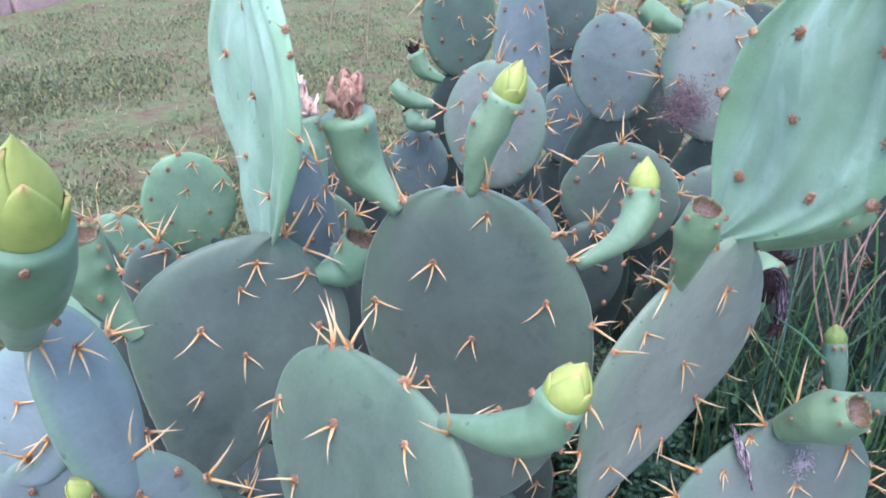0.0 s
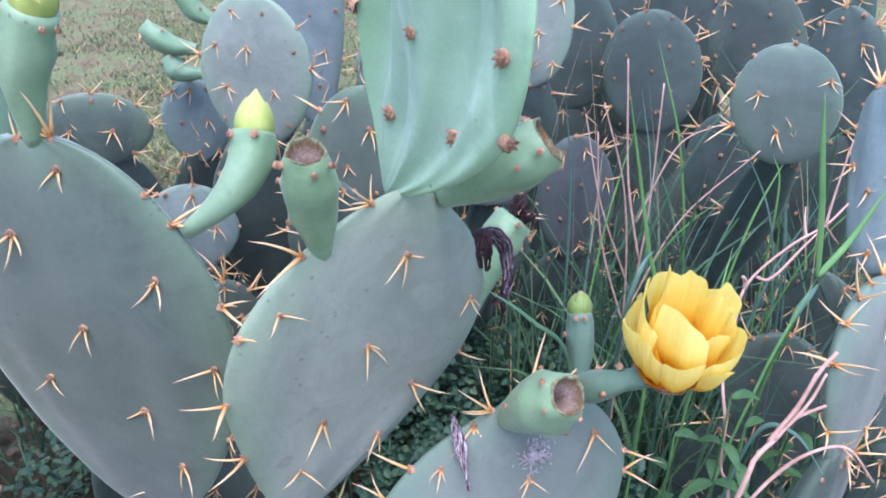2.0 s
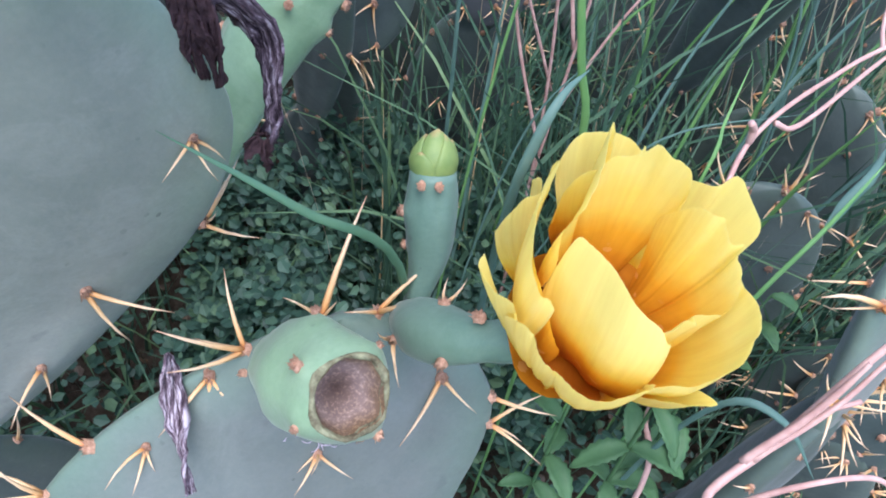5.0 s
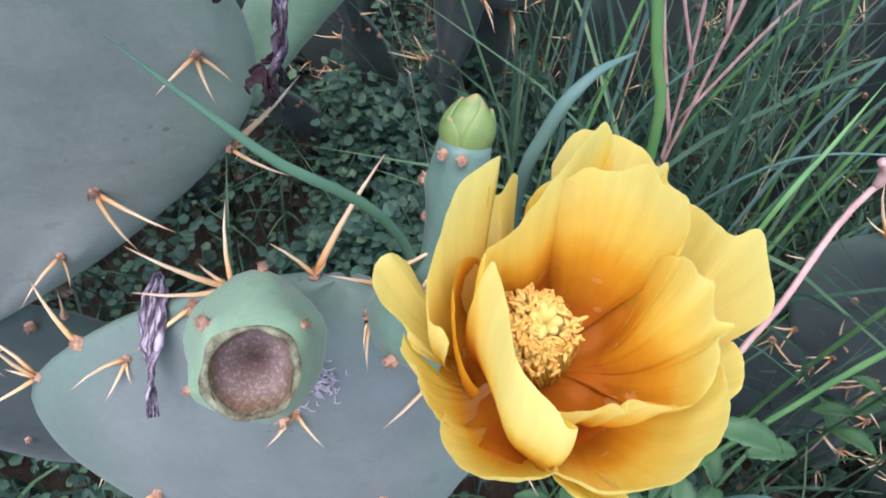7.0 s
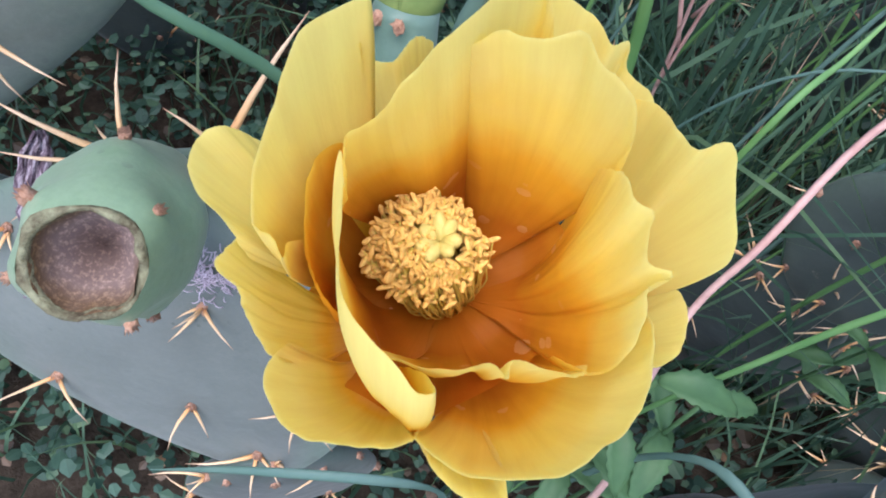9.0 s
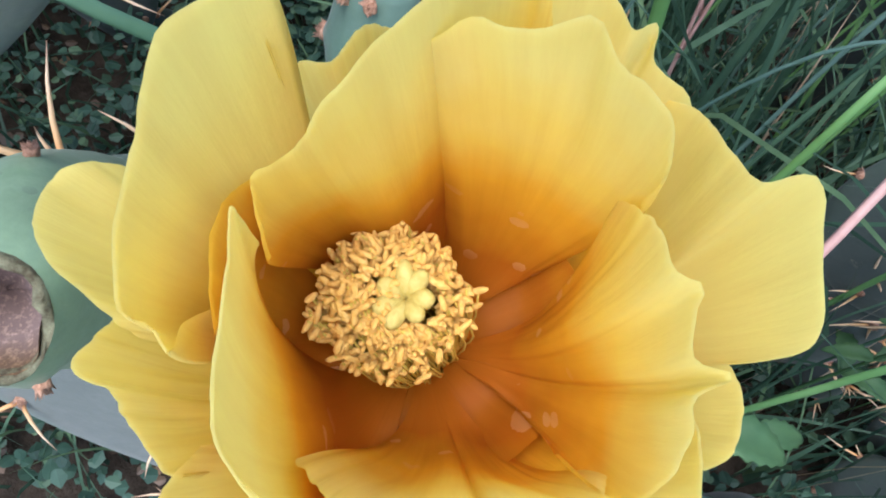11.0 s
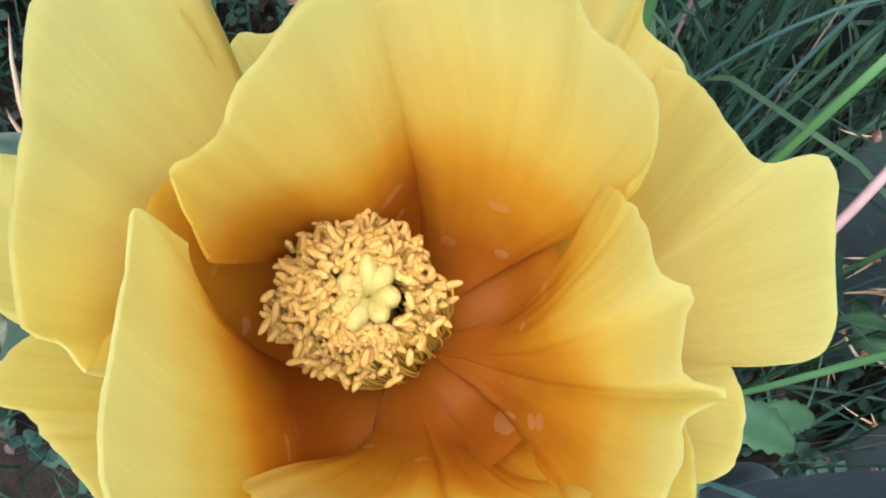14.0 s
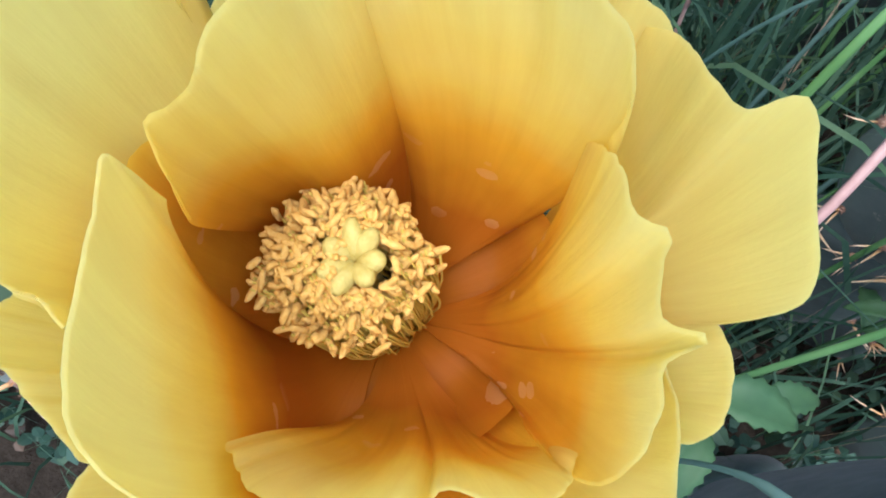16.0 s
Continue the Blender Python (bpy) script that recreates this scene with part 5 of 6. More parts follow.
def petal(rim, belly=0.72, flare=0.0, ring=0.0, bulge=(0.0, 0.0), ruffle=1.0, seed=0, tone=0.0, fade=0.0, mat=None):
    """One silky petal. rim: its edge in millimetres from the flower's middle (east, north, along the axis);
    it springs from the middle, swells low down (belly) and bends outwards at the edge (flare), or swells below an
    edge that turns in (bulge, in millimetres, at either end of the rim)."""
    nu, ns = 64, 34
    edge = rim_line(rim, nu + 1)
    mid = Vector((sum(p.x for p in edge), sum(p.y for p in edge), 0)).normalized()
    rows = []
    for j, p in enumerate(edge):
        u = j / nu * 2 - 1
        flat = Vector((p.x, p.y, 0))
        out = flat.normalized()
        p = p + out * ruffle * (0.9 * noise.noise(Vector((u * 3.2, seed, 1.7))) + 0.35 * noise.noise(Vector((u * 11, seed, 3))))
        p.z += ruffle * (0.5 * noise.noise(Vector((u * 6.0, seed, 8.1))) + 0.42 * noise.noise(Vector((u * 19, seed, 5))) + 0.24 * noise.noise(Vector((u * 48, seed, 6))))
        root = mid.lerp(out, 0.45).normalized()
        near = edge[max(0, j - 5):j + 6]
        reach = flat.length * 0.25 + 0.75 * sum(math.hypot(e.x, e.y) for e in near) / len(near)
        b0 = root * (3.6 + 3.0 * ring) + Vector((0, 0, 0.8 - 5.0 * ring))
        b1 = root * reach * belly + Vector((0, 0, p.z * 0.10 - 4.0 * ring))
        swell = bulge[0] + (bulge[1] - bulge[0]) * j / nu
        b1 += root * swell * 0.8
        b2 = out * (reach * (1.0 - flare) + swell) + Vector((0, 0, p.z * 0.62))
        rows.append((b0, b1, b2, p, out))
    vs, fs, uv = [], [], []
    for i in range(ns + 1):
        s = i / ns
        m = 1 - s
        for j, (b0, b1, b2, b3, out) in enumerate(rows):
            u = j / nu * 2 - 1
            q = b0 * m ** 3 + b1 * (3 * m * m * s) + b2 * (3 * m * s * s) + b3 * s ** 3
            fold = 1.1 * noise.noise(Vector((u * 2.2 + seed * 5, s * 2.4, 9))) + 0.55 * noise.noise(Vector((u * 6.5 + seed * 5, s * 2.6, 3))) + 0.22 * noise.noise(Vector((u * 15 + seed, s * 5.0, 4)))
            fold += 0.30 * max(0.0, noise.noise(Vector((u * 5 + seed, s * 7.0, 14))))
            loose = smooth_step(0.08, 0.50, s)
            q = q + out * fold * loose * (1.0 - 0.5 * s)
            reach = math.hypot(q.x, q.y)
            q.z += (cup_floor(reach) + 0.05 * (seed % 5) - 2.2 * ring - q.z) * (1.0 - smooth_step(9.0, 19.0, reach)) * (1.0 - smooth_step(0.25, 0.5, s))
            vs.append(CENTRE + EAST * (q.x / 1000) + NORTH * (q.y / 1000) + AXIS * (q.z / 1000))
            # tone and fade shift petal colour; shade inside the cup is partly in them.
            w = s * (b3 - b0).length / 68.0
            uv.append((j / nu + seed * 1.37, w + (tone if tone < 0 else tone * min(1.0, w * 2.6) ** 2) + fade * min(1.0, w * 1.6) ** 2))
    for i in range(ns):
        for j in range(nu):
            k = i * (nu + 1) + j
            fs.append((k, k + 1, k + nu + 2, k + nu + 1))
    ob = under("petal", mesh_of("petal", vs, fs, [mat or PETAL], uv), flower)
    mod = ob.modifiers.new("thickness", "SOLIDIFY")
    mod.thickness = 0.0002
    mod.use_rim = False
    return ob


# the bowl that the petals spring from
vs_, fs_, uv_ = [], [], []
for i in range(13):
    for k in range(40):
        q_ = i / 12
        wob_ = 1 + 0.10 * noise.noise(Vector((math.cos(k * 0.157) * 2, math.sin(k * 0.157) * 2, q_ * 2)))
        vs_.append(CENTRE + round_axis(k * 9) * (0.001 + 0.0205 * q_ * (1 + 0.18 * max(0.0, math.cos(k * 0.157 - 0.8)) + 0.28 * max(0.0, math.cos(k * 0.157 + 1.97)) ** 2)) * wob_ + AXIS * (cup_floor(1.0 + 20.5 * q_) - 0.4 - 4.0 * smooth_step(8, 16, 1.0 + 20.5 * q_)) / 1000)
        uv_.append((k / 40 * 3, 0.02 + 0.22 * q_))
for i in range(12):
    for k in range(40):
        fs_.append((i * 40 + k, i * 40 + (k + 1) % 40, (i + 1) * 40 + (k + 1) % 40, (i + 1) * 40 + k))
under("flower_bowl", mesh_of("flower_bowl", vs_, fs_, [PETAL], uv_), flower)

# inner cup: back, top, right, front and the tall fold at the left
petal([(-13.6, -2.6, 40), (-13.4, 1.2, 52), (-11.8, 3.4, 53), (-10.1, 4.8, 55), (-8.2, 6.1, 59), (-6.4, 9.0, 61.5), (-4.5, 14.0, 62.5), (-2.4, 19.5, 62), (-0.5, 25.0, 61), (2.4, 31.9, 58.5), (5.0, 33.5, 50), (6.0, 33.0, 38)], 0.92, 0.0, 0.14, (7.0, 0.0), seed=1, ruffle=0.8, tone=-0.22, fade=0.27)
petal([(-10.5, 19.0, 32), (-9.2, 19.6, 44), (-5.6, 19.2, 52), (-2.3, 18.7, 55), (0.9, 20.8, 58), (7.1, 20.3, 60), (11.6, 21.8, 62), (14.6, 19.7, 60), (19.9, 18.4, 57), (21.7, 17.1, 53), (22.0, 16.2, 46), (21.0, 18.2, 30)], 0.95, 0.0, 0.05, (2.6, 2.5), seed=2, tone=-0.06, fade=0.12)
petal([(19.7, 19.3, 34), (22.8, 11.1, 50), (25.1, 5.9, 54), (27.9, 5.5, 53), (28.1, 3.5, 52), (29.8, 0.0, 50), (33.7, -0.2, 50), (30.9, -2.5, 49), (31.7, -6.0, 47), (31.8, -10.0, 43), (29.9, -12.7, 38), (26.9, -12.2, 33), (23.3, -9.8, 24)], 0.80, 0.05, 0.0, seed=3, tone=0.0, fade=0.12)
petal([(-3.4, -20.4, 34), (2.8, -23.0, 43), (6.7, -23.2, 45), (10.9, -21.0, 46), (14.8, -18.6, 46), (18.0, -20.2, 45), (17.9, -17.5, 45), (21.9, -16.6, 44), (26.0, -14.8, 41), (28.8, -10.8, 30)], 0.95, 0.14, 0.1, seed=4, ruffle=1.2, tone=0.0, fade=0.28)
petal([(-13, -2.8, 46), (-12, -3.2, 58), (-10, -6.6, 60), (-7.2, -12, 62), (-4.8, -17.2, 62.5), (-3.5, -20, 62), (-1.6, -22.2, 60), (0.9, -23.6, 58), (5.4, -25.2, 54), (8, -26, 49), (9.8, -24.6, 46), (6.9, -22.4, 40), (1.9, -20.6, 28)], 1.10, 0.0, 0.2, (8.0, 5.0), seed=5, ruffle=0.6, tone=-0.30, fade=0.44)
petal([(-15.0, 12.5, 22), (-19.0, 8.0, 36), (-19.5, 1.0, 43), (-18.5, -6.0, 42), (-15.5, -13.0, 36), (-11.0, -17.0, 22)], 0.95, 0.0, 0.35, (2.0, 2.0), seed=16, ruffle=0.8, tone=-0.06)
# middle ring
petal([(-18.2, 13.5, 38), (-16.2, 12.6, 54), (-16.5, 13.9, 62), (-14.8, 14.7, 65), (-17.2, 11.0, 66.5), (-20.2, 6.2, 66), (-22.0, 0.0, 60), (-22.6, -8.3, 54), (-21.0, -14.6, 50.5), (-18.3, -14.7, 48.5), (-16.5, -16.2, 45.6), (-18, -12.8, 42), (-19.8, -8.8, 32)], 1.08, 0.02, 0.6, (2.0, 2.0), seed=6, ruffle=0.6, tone=0.20)
petal([(-31.8, 2.8, 36), (-32.6, -1.6, 48), (-34.4, -5.2, 49), (-33.5, -9.4, 49.5), (-30.4, -12.4, 48), (-26.2, -14.4, 45), (-24.4, -15.6, 36)], 0.72, 0.14, 0.9, seed=7, ruffle=0.6, tone=0.30, mat=PETAL_OUTER)
petal([(-27.0, -13.5, 38), (-24.3, -20.4, 46.7), (-21.6, -22.0, 42.5), (-19.2, -25.0, 37.5), (-15.0, -27.4, 34), (-14.1, -26.5, 26)], 0.80, 0.05, 0.8, seed=8, ruffle=0.5, tone=0.24, mat=PETAL_BLUSH)
petal([(-15.8, -23.9, 28), (-14.8, -28.5, 36), (-13.6, -32.0, 38), (-10.3, -34.7, 38), (-4.1, -36.5, 39), (2.0, -35.3, 39), (6.7, -33.2, 38), (8.6, -30.7, 35), (7.9, -26.9, 26)], 0.86, 0.06, 0.8, seed=9, tone=0.18, fade=0.12, mat=PETAL_BLUSH)
petal([(6.5, -29.1, 28), (11.8, -31.7, 36), (17.1, -32.7, 38), (20.8, -32.0, 39), (25.6, -30.4, 40), (29.2, -28.0, 41), (31.9, -23.3, 43), (33.9, -20.7, 44), (35.3, -14.3, 44), (34.9, -8.2, 41), (34.0, -2.0, 36), (33.2, 3.8, 26)], 0.84, 0.02, 0.7, seed=10, tone=0.16, fade=0.10)
# outer ring
petal([(8.6, -30.4, 24), (13.2, -33.5, 30), (18.2, -35.2, 32), (24.0, -35.5, 33), (22.9, -30.8, 29), (20.6, -26.8, 22)], 0.86, 0.16, 1.0, seed=11, ruffle=0.4, tone=0.3, mat=PETAL_BLUSH)
petal([(18.7, 37.7, 28), (25.5, 30.6, 38), (31.3, 20.4, 47), (34.2, 19.0, 53), (36.8, 14.2, 52), (39.8, 6.9, 47), (39.6, 5.8, 39), (38.1, 6.9, 30), (34.5, 9.5, 20)], 0.84, 0.08, 1.0, seed=12, ruffle=0.6, tone=0.28, mat=PETAL_OUTER)
petal([(33.7, 8.8, 18), (37.9, 6.7, 28), (40.2, 2.1, 30), (40.5, -3.2, 29), (38.1, -5.7, 25), (36.0, -3.9, 18)], 0.86, 0.10, 1.0, seed=13, ruffle=0.5, tone=0.36, mat=PETAL_OUTER)
petal([(-7.6, 37.0, 34), (-3.3, 38.0, 46), (4.7, 36.4, 49), (11.2, 37.1, 46), (14.9, 35.5, 43), (17.1, 38.4, 41), (18.2, 36.3, 37), (23.8, 35.3, 34), (26.4, 36.8, 26)], 0.84, 0.06, 1.0, seed=14, ruffle=0.6, tone=0.32, mat=PETAL_OUTER)
petal([(-26.5, 17.8, 28), (-20.9, 19.1, 41), (-15.7, 20.3, 43), (-14.7, 26.6, 42), (-14.6, 33.0, 32)], 0.84, 0.05, 1.0, seed=15, ruffle=0.5, tone=0.34, mat=PETAL_OUTER)
# short outer scales hugging the flower's underside
for k_, (az_, r_, h_) in enumerate(((-170, 19, 9), (-140, 21, 11), (-112, 20, 8), (-82, 21, 9), (-40, 20, 9), (10, 20, 9), (60, 21, 10), (110, 21, 10))):
    e_ = [(r_ * f * math.cos(radians(az_ + d)), r_ * f * math.sin(radians(az_ + d)), h_ * g - 9) for d, f, g in ((-20, 0.78, 0.45), (-13, 0.92, 0.8), (0, 1.04, 1.0), (13, 0.92, 0.82), (20, 0.78, 0.45))]
    petal(e_, 0.9, 0.10, 1.5, seed=20 + k_, ruffle=0.4, tone=0.12, mat=SEPAL_PINK)


def anther(seed):
    r = random.Random(seed)
    ln, w = 0.0024 * r.uniform(0.7, 1.4), 0.00041
    path = [Vector((0, 0, 0)) + Vector((r.uniform(-1, 1), r.uniform(-1, 1), 0)) * 0.00012 + Vector((0, 0, ln * f)) for f in (-0.5, -0.3, 0.0, 0.3, 0.5)]
    vs, fs, uv = tube(path, [w * 0.5, w * 1.0, w * 1.1, w, w * 0.45], 8, 0.5, seed)
    return mesh_of("anther", vs, fs, [ANTHER], uv)


ANTHERS = [anther(i) for i in range(8)]
rs = random.Random(77)
pieces_, inner_ = [], []
for k in range(640):
    q = math.sqrt(rs.uniform(0.0, 1.0))
    az = rs.uniform(0, 360)
    root = CENTRE + round_axis(az) * (0.0035 + 0.002 * rs.random()) + AXIS * 0.001
    ragged = 1 + 0.30 * noise.noise(Vector((math.cos(radians(az)) * 2.2, math.sin(radians(az)) * 2.2, 3))) + (rs.uniform(-0.08, 0.14) if q > 0.8 else 0.0)
    top = CENTRE + round_axis(az + rs.uniform(-14, 14)) * (0.0093 * q * ragged + 0.0003) + AXIS * (0.0280 - 0.0055 * q * q + rs.uniform(-0.0012, 0.0012)) + EAST * -0.0034 + NORTH * 0.0012
    if q > 0.62:
        top -= AXIS * rs.uniform(0, 0.0045)
    away = top - CENTRE - EAST * 0.0008 - NORTH * 0.0010
    away -= AXIS * away.dot(AXIS)
    if away.length < 0.0032:
        top += away.normalized() * (0.0032 - away.length + rs.uniform(0, 0.001))
    mid = root.lerp(top, 0.5) + round_axis(az) * 0.0016
    pieces_.append(tube(spline([root, mid, top], 6), [0.00017] * 6, 5))
    z_ = (Vector((rs.gauss(0, 1), rs.gauss(0, 1), rs.gauss(0, 1))).normalized() + round_axis(az) * 0.9 + AXIS * 0.25).normalized()
    x_ = z_.orthogonal().normalized()
    m_ = Matrix((x_, z_.cross(x_), z_)).transposed().to_4x4()
    m_.translation = top
    if k < 295:
        under("anther", ANTHERS[k % 8], flower, m_)
    else:
        m_.translation = top - AXIS * rs.uniform(0.0005, 0.002)
        inner_.append(([m_ @ v.co for v in ANTHERS[k % 8].vertices], [tuple(q.vertices) for q in ANTHERS[k % 8].polygons], [(0, 0)] * len(ANTHERS[k % 8].vertices)))
vs_, fs_, uv_ = joined(inner_)
tagged(under("anther_mass", mesh_of("anther_mass", vs_, fs_, [ANTHER], uv_), flower), kind="stuff")
vs_, fs_, uv_ = joined(pieces_)
tagged(under("filament_ring", mesh_of("filament_ring", vs_, fs_, [FILAMENT], uv_), flower), kind="stuff")
st = CENTRE + AXIS * 0.0255 - EAST * 0.0005 + NORTH * 0.0008
vs_, fs_, uv_ = tube(spline([CENTRE, CENTRE.lerp(st, 0.5), st], 8), [0.0016, 0.0019, 0.0021, 0.0021, 0.0019, 0.0018, 0.0019, 0.0022], 12)
under("style", mesh_of("style", vs_, fs_, [STIGMA], uv_), flower)
for k in range(7):
    d_ = round_axis(k * 360 / 7 + (12, 19, 8, 15, 22, 10, 16)[k])
    vs_, fs_, uv_ = tube(spline([st + d_ * 0.0004, st + d_ * 0.0020 + AXIS * 0.0020, st + d_ * (0.0036 + 0.0004 * (k % 3)) + AXIS * (0.0034 - 0.0003 * (k % 2))], 7), [0.0006, 0.0010, 0.0012, 0.0013, 0.0013, 0.0011, 0.0005], 9, 0.15, k)
    under("stigma_lobe", mesh_of("stigma_lobe", vs_, fs_, [STIGMA], uv_), flower)

# ---- withered flower, peel and fluff on the pads ----
def strip(parent, points, w, mat, name, label, seed, turns=2.0, swell=0.0):
    """A shrivelled ribbon, folded along its length and twisted."""
    r = random.Random(seed)
    n = 26
    path = spline(points, n)
    fr = frames_along(path)
    vs, fs, uv = [], [], []
    for i, (p, (a, b, d)) in enumerate(zip(path, fr)):
        f = i / (n - 1)
        tw = seed + turns * f
        e = a * math.cos(tw) + b * math.sin(tw)
        g = d.cross(e)
        ww = w * (0.55 + 0.45 * math.sin(math.pi * min(1, f * 1.2 + 0.1))) * (1 + 0.35 * noise.noise(Vector((f * 9, seed, 0)))) * (1 + swell * (f * 1.7 - 0.8))
        for j in range(9):
            x = j / 4 - 1
            crease = 0.45 * abs(math.sin(x * 4.0 + seed)) + 0.5 * noise.noise(Vector((x * 3, f * 14, seed)))
            vs.append(p + e * x * ww + g * ww * crease)
            uv.append((j / 8, f))
    for i in range(n - 1):
        for j in range(8):
            fs.append((i * 9 + j, i * 9 + j + 1, (i + 1) * 9 + j + 1, (i + 1) * 9 + j))
    ob = under(name, mesh_of(name, vs, fs, [mat], uv), parent, None, label)
    mod = ob.modifiers.new("thickness", "SOLIDIFY")
    mod.thickness = 0.0009
    return ob


dead_ = crumpled(middle, (0.2580, 0.5240, 0.4760), (0.06, 0.0, -1.0), 0.012, WITHER, 12, label="dark shrivelled flower hanging from a pad edge")
for k in range(5):
    x_ = 0.2555 + 0.0022 * k
    strip(dead_, [(x_, 0.5245, 0.4815), (x_ + 0.001, 0.5215 + 0.0012 * (k % 3), 0.4720), (x_ + 0.002, 0.5225, 0.4620), (x_ + 0.0022, 0.5240, 0.4530 - 0.0015 * (k % 2))], 0.0026, WITHER, "withered_petal", "", 3.1 + k, 3.0)
strip(middle, [(0.2580, 0.5240, 0.4800), (0.2690, 0.5300, 0.4770), (0.2780, 0.5340, 0.4620), (0.2790, 0.5290, 0.4460), (0.2770, 0.5240, 0.4320)], 0.0062, PEEL, "withered_petal", "long shrivelled purple-grey petal", 1.3, swell=0.75)
crumpled(middle, (0.2770, 0.5240, 0.4305), (-0.1, 0.0, -1.0), 0.012, WITHER, 14, count=6, label="dark frayed petal end")
strip(flowering, [(0.2405, 0.4840, 0.3600), (0.2430, 0.4760, 0.3540), (0.2475, 0.4640, 0.3450), (0.2505, 0.4540, 0.3370), (0.2530, 0.4450, 0.3280)], 0.0043, PEEL_PALE, "peeling_strip", "papery lilac strip peeling from the pad", 2.1, 4.0)


def fluff(parent, at, normal, size, count, seed, label, mat, wide=0.0002):
    """A patch of fine tangled threads lying on the skin."""
    r = random.Random(seed)
    n = Vector(normal).normalized()
    a = n.orthogonal().normalized()
    b = n.cross(a)
    pieces = []
    for _ in range(count):
        q = Vector(at) + (a * r.gauss(0, 0.42) + b * r.gauss(0, 0.42)) * size
        th = r.uniform(0, 6.28)
        d = (a * math.cos(th) + b * math.sin(th)) * size * r.uniform(0.15, 0.4)
        pieces.append(tube(spline([q, q + d * 0.5 + n * r.uniform(2, 8) * wide, q + d], 4), [wide] * 4, 4))
    vs, fs, uv = joined(pieces)
    tagged(under("fluff", mesh_of("fluff", vs, fs, [mat], uv), parent, None, label), kind="stuff")


fluff(flowering, (0.3009, 0.4724, 0.3330), (0.2212, -0.9152, 0.3369), 0.012, 170, 4, "pale lilac fluff on the pad", FLUFF)
fluff(middle_back, (0.2964, 0.9320, 0.4983), (-0.1492, -0.9850, 0.0872), 0.034, 520, 5, "dusty brown-purple fluff on a pad", FLUFF_DARK, 0.0004)


# ---- single grass blades, stems and weeds ----
def grass_blade(points, w, mat, label):
    """A long leaf of grass with a keel, rooted in the ground."""
    n = 26
    path = spline(points, n)
    fr = frames_along(path)
    vs, fs, uv = [], [], []
    for i, (p, (a, b, d)) in enumerate(zip(path, fr)):
        f = i / (n - 1)
        ww = w / 2 * min(1.0, 0.5 + f * 2) * (1 - max(0.0, (f - 0.55) / 0.45) ** 2 * 0.96)
        e = d.cross(Vector((0, -0.6, 0.8))).normalized()
        k = d.cross(e)
        for x, z in ((-1, 0.22), (-0.5, 0.05), (0, -0.10), (0.5, 0.05), (1, 0.22)):
            vs.append(p + e * x * ww + k * z * ww)
            uv.append((x * 0.5 + 0.5, f))
    for i in range(n - 1):
        for j in range(4):
            fs.append((i * 5 + j, i * 5 + j + 1, (i + 1) * 5 + j + 1, (i + 1) * 5 + j))
    e = thing("grass_plant", (points[0][0], points[0][1], 0.0), label, "grass", "grass by the flower")
    ob = under("blade", mesh_of("blade", vs, fs, [mat], uv), e)
    mod = ob.modifiers.new("thickness", "SOLIDIFY")
    mod.thickness = 0.0003
    return e


grass_blade([(0.345, 0.540, -0.01), (0.342, 0.530, 0.20), (0.3271, 0.5085, 0.3777), (0.2920, 0.4890, 0.4353), (0.2557, 0.4890, 0.4636)], 0.0034, leaf_material("soft_green_grass_blade", (0.085, 0.190, 0.110), (0.140, 0.270, 0.160), random_tint=False), "long soft green grass blade bending over the pad")
grass_blade([(0.374, 0.550, -0.01), (0.368, 0.535, 0.28), (0.359, 0.506, 0.415), (0.3625, 0.506, 0.4515), (0.3695, 0.514, 0.4640), (0.379, 0.5244, 0.4660)], 0.0036, GRASS_BLUE, "arched bluish grass blade behind the flower")
grass_blade([(0.408, 0.560, -0.01), (0.402, 0.552, 0.30), (0.3945, 0.5500, 0.4140), (0.3850, 0.5500, 0.4500), (0.3720, 0.5500, 0.5000), (0.3520, 0.5480, 0.5750)], 0.0034, GRASS_BRIGHT, "bright green upright grass blade behind the flower")
grass_blade([(0.405, 0.520, -0.01), (0.414, 0.505, 0.30), (0.4213, 0.5069, 0.434), (0.4330, 0.5280, 0.446), (0.4421, 0.5441, 0.460)], 0.0014, GRASS_BRIGHT, "thin bright green grass blade beside the flower")
grass_blade([(0.4350, 0.4920, -0.01), (0.4450, 0.4960, 0.25), (0.4620, 0.5000, 0.3700), (0.4752, 0.5046, 0.4192), (0.4927, 0.5180, 0.4478)], 0.0022, GRASS_STALK, "jointed green grass stalk leaning past the flower")
grass_blade([(0.4927, 0.5180, 0.4478), (0.4870, 0.5140, 0.4680), (0.4740, 0.5070, 0.5100), (0.4607, 0.5003, 0.5474), (0.4480, 0.4940, 0.5850)], 0.0062, GRASS_STALK, "broad bright green grass blade standing upright")
grass_blade([(0.4927, 0.5180, 0.4478), (0.4980, 0.5190, 0.4560), (0.5120, 0.5230, 0.4760), (0.5300, 0.5290, 0.5120)], 0.0042, GRASS_STALK, "green grass blade leaning past the spiny pad")
grass_blade([(0.4752, 0.5046, 0.4192), (0.4830, 0.5120, 0.4260), (0.4930, 0.5200, 0.4320), (0.5100, 0.5400, 0.4280)], 0.0046, GRASS_BLUE, "bluish grass blade bending to the spiny pad")
grass_blade([(0.400, 0.470, -0.01), (0.398, 0.452, 0.22), (0.385, 0.440, 0.315), (0.340, 0.425, 0.322), (0.300, 0.415, 0.290)], 0.0036, GRASS_BLUE, "grass blade arching under the flower")
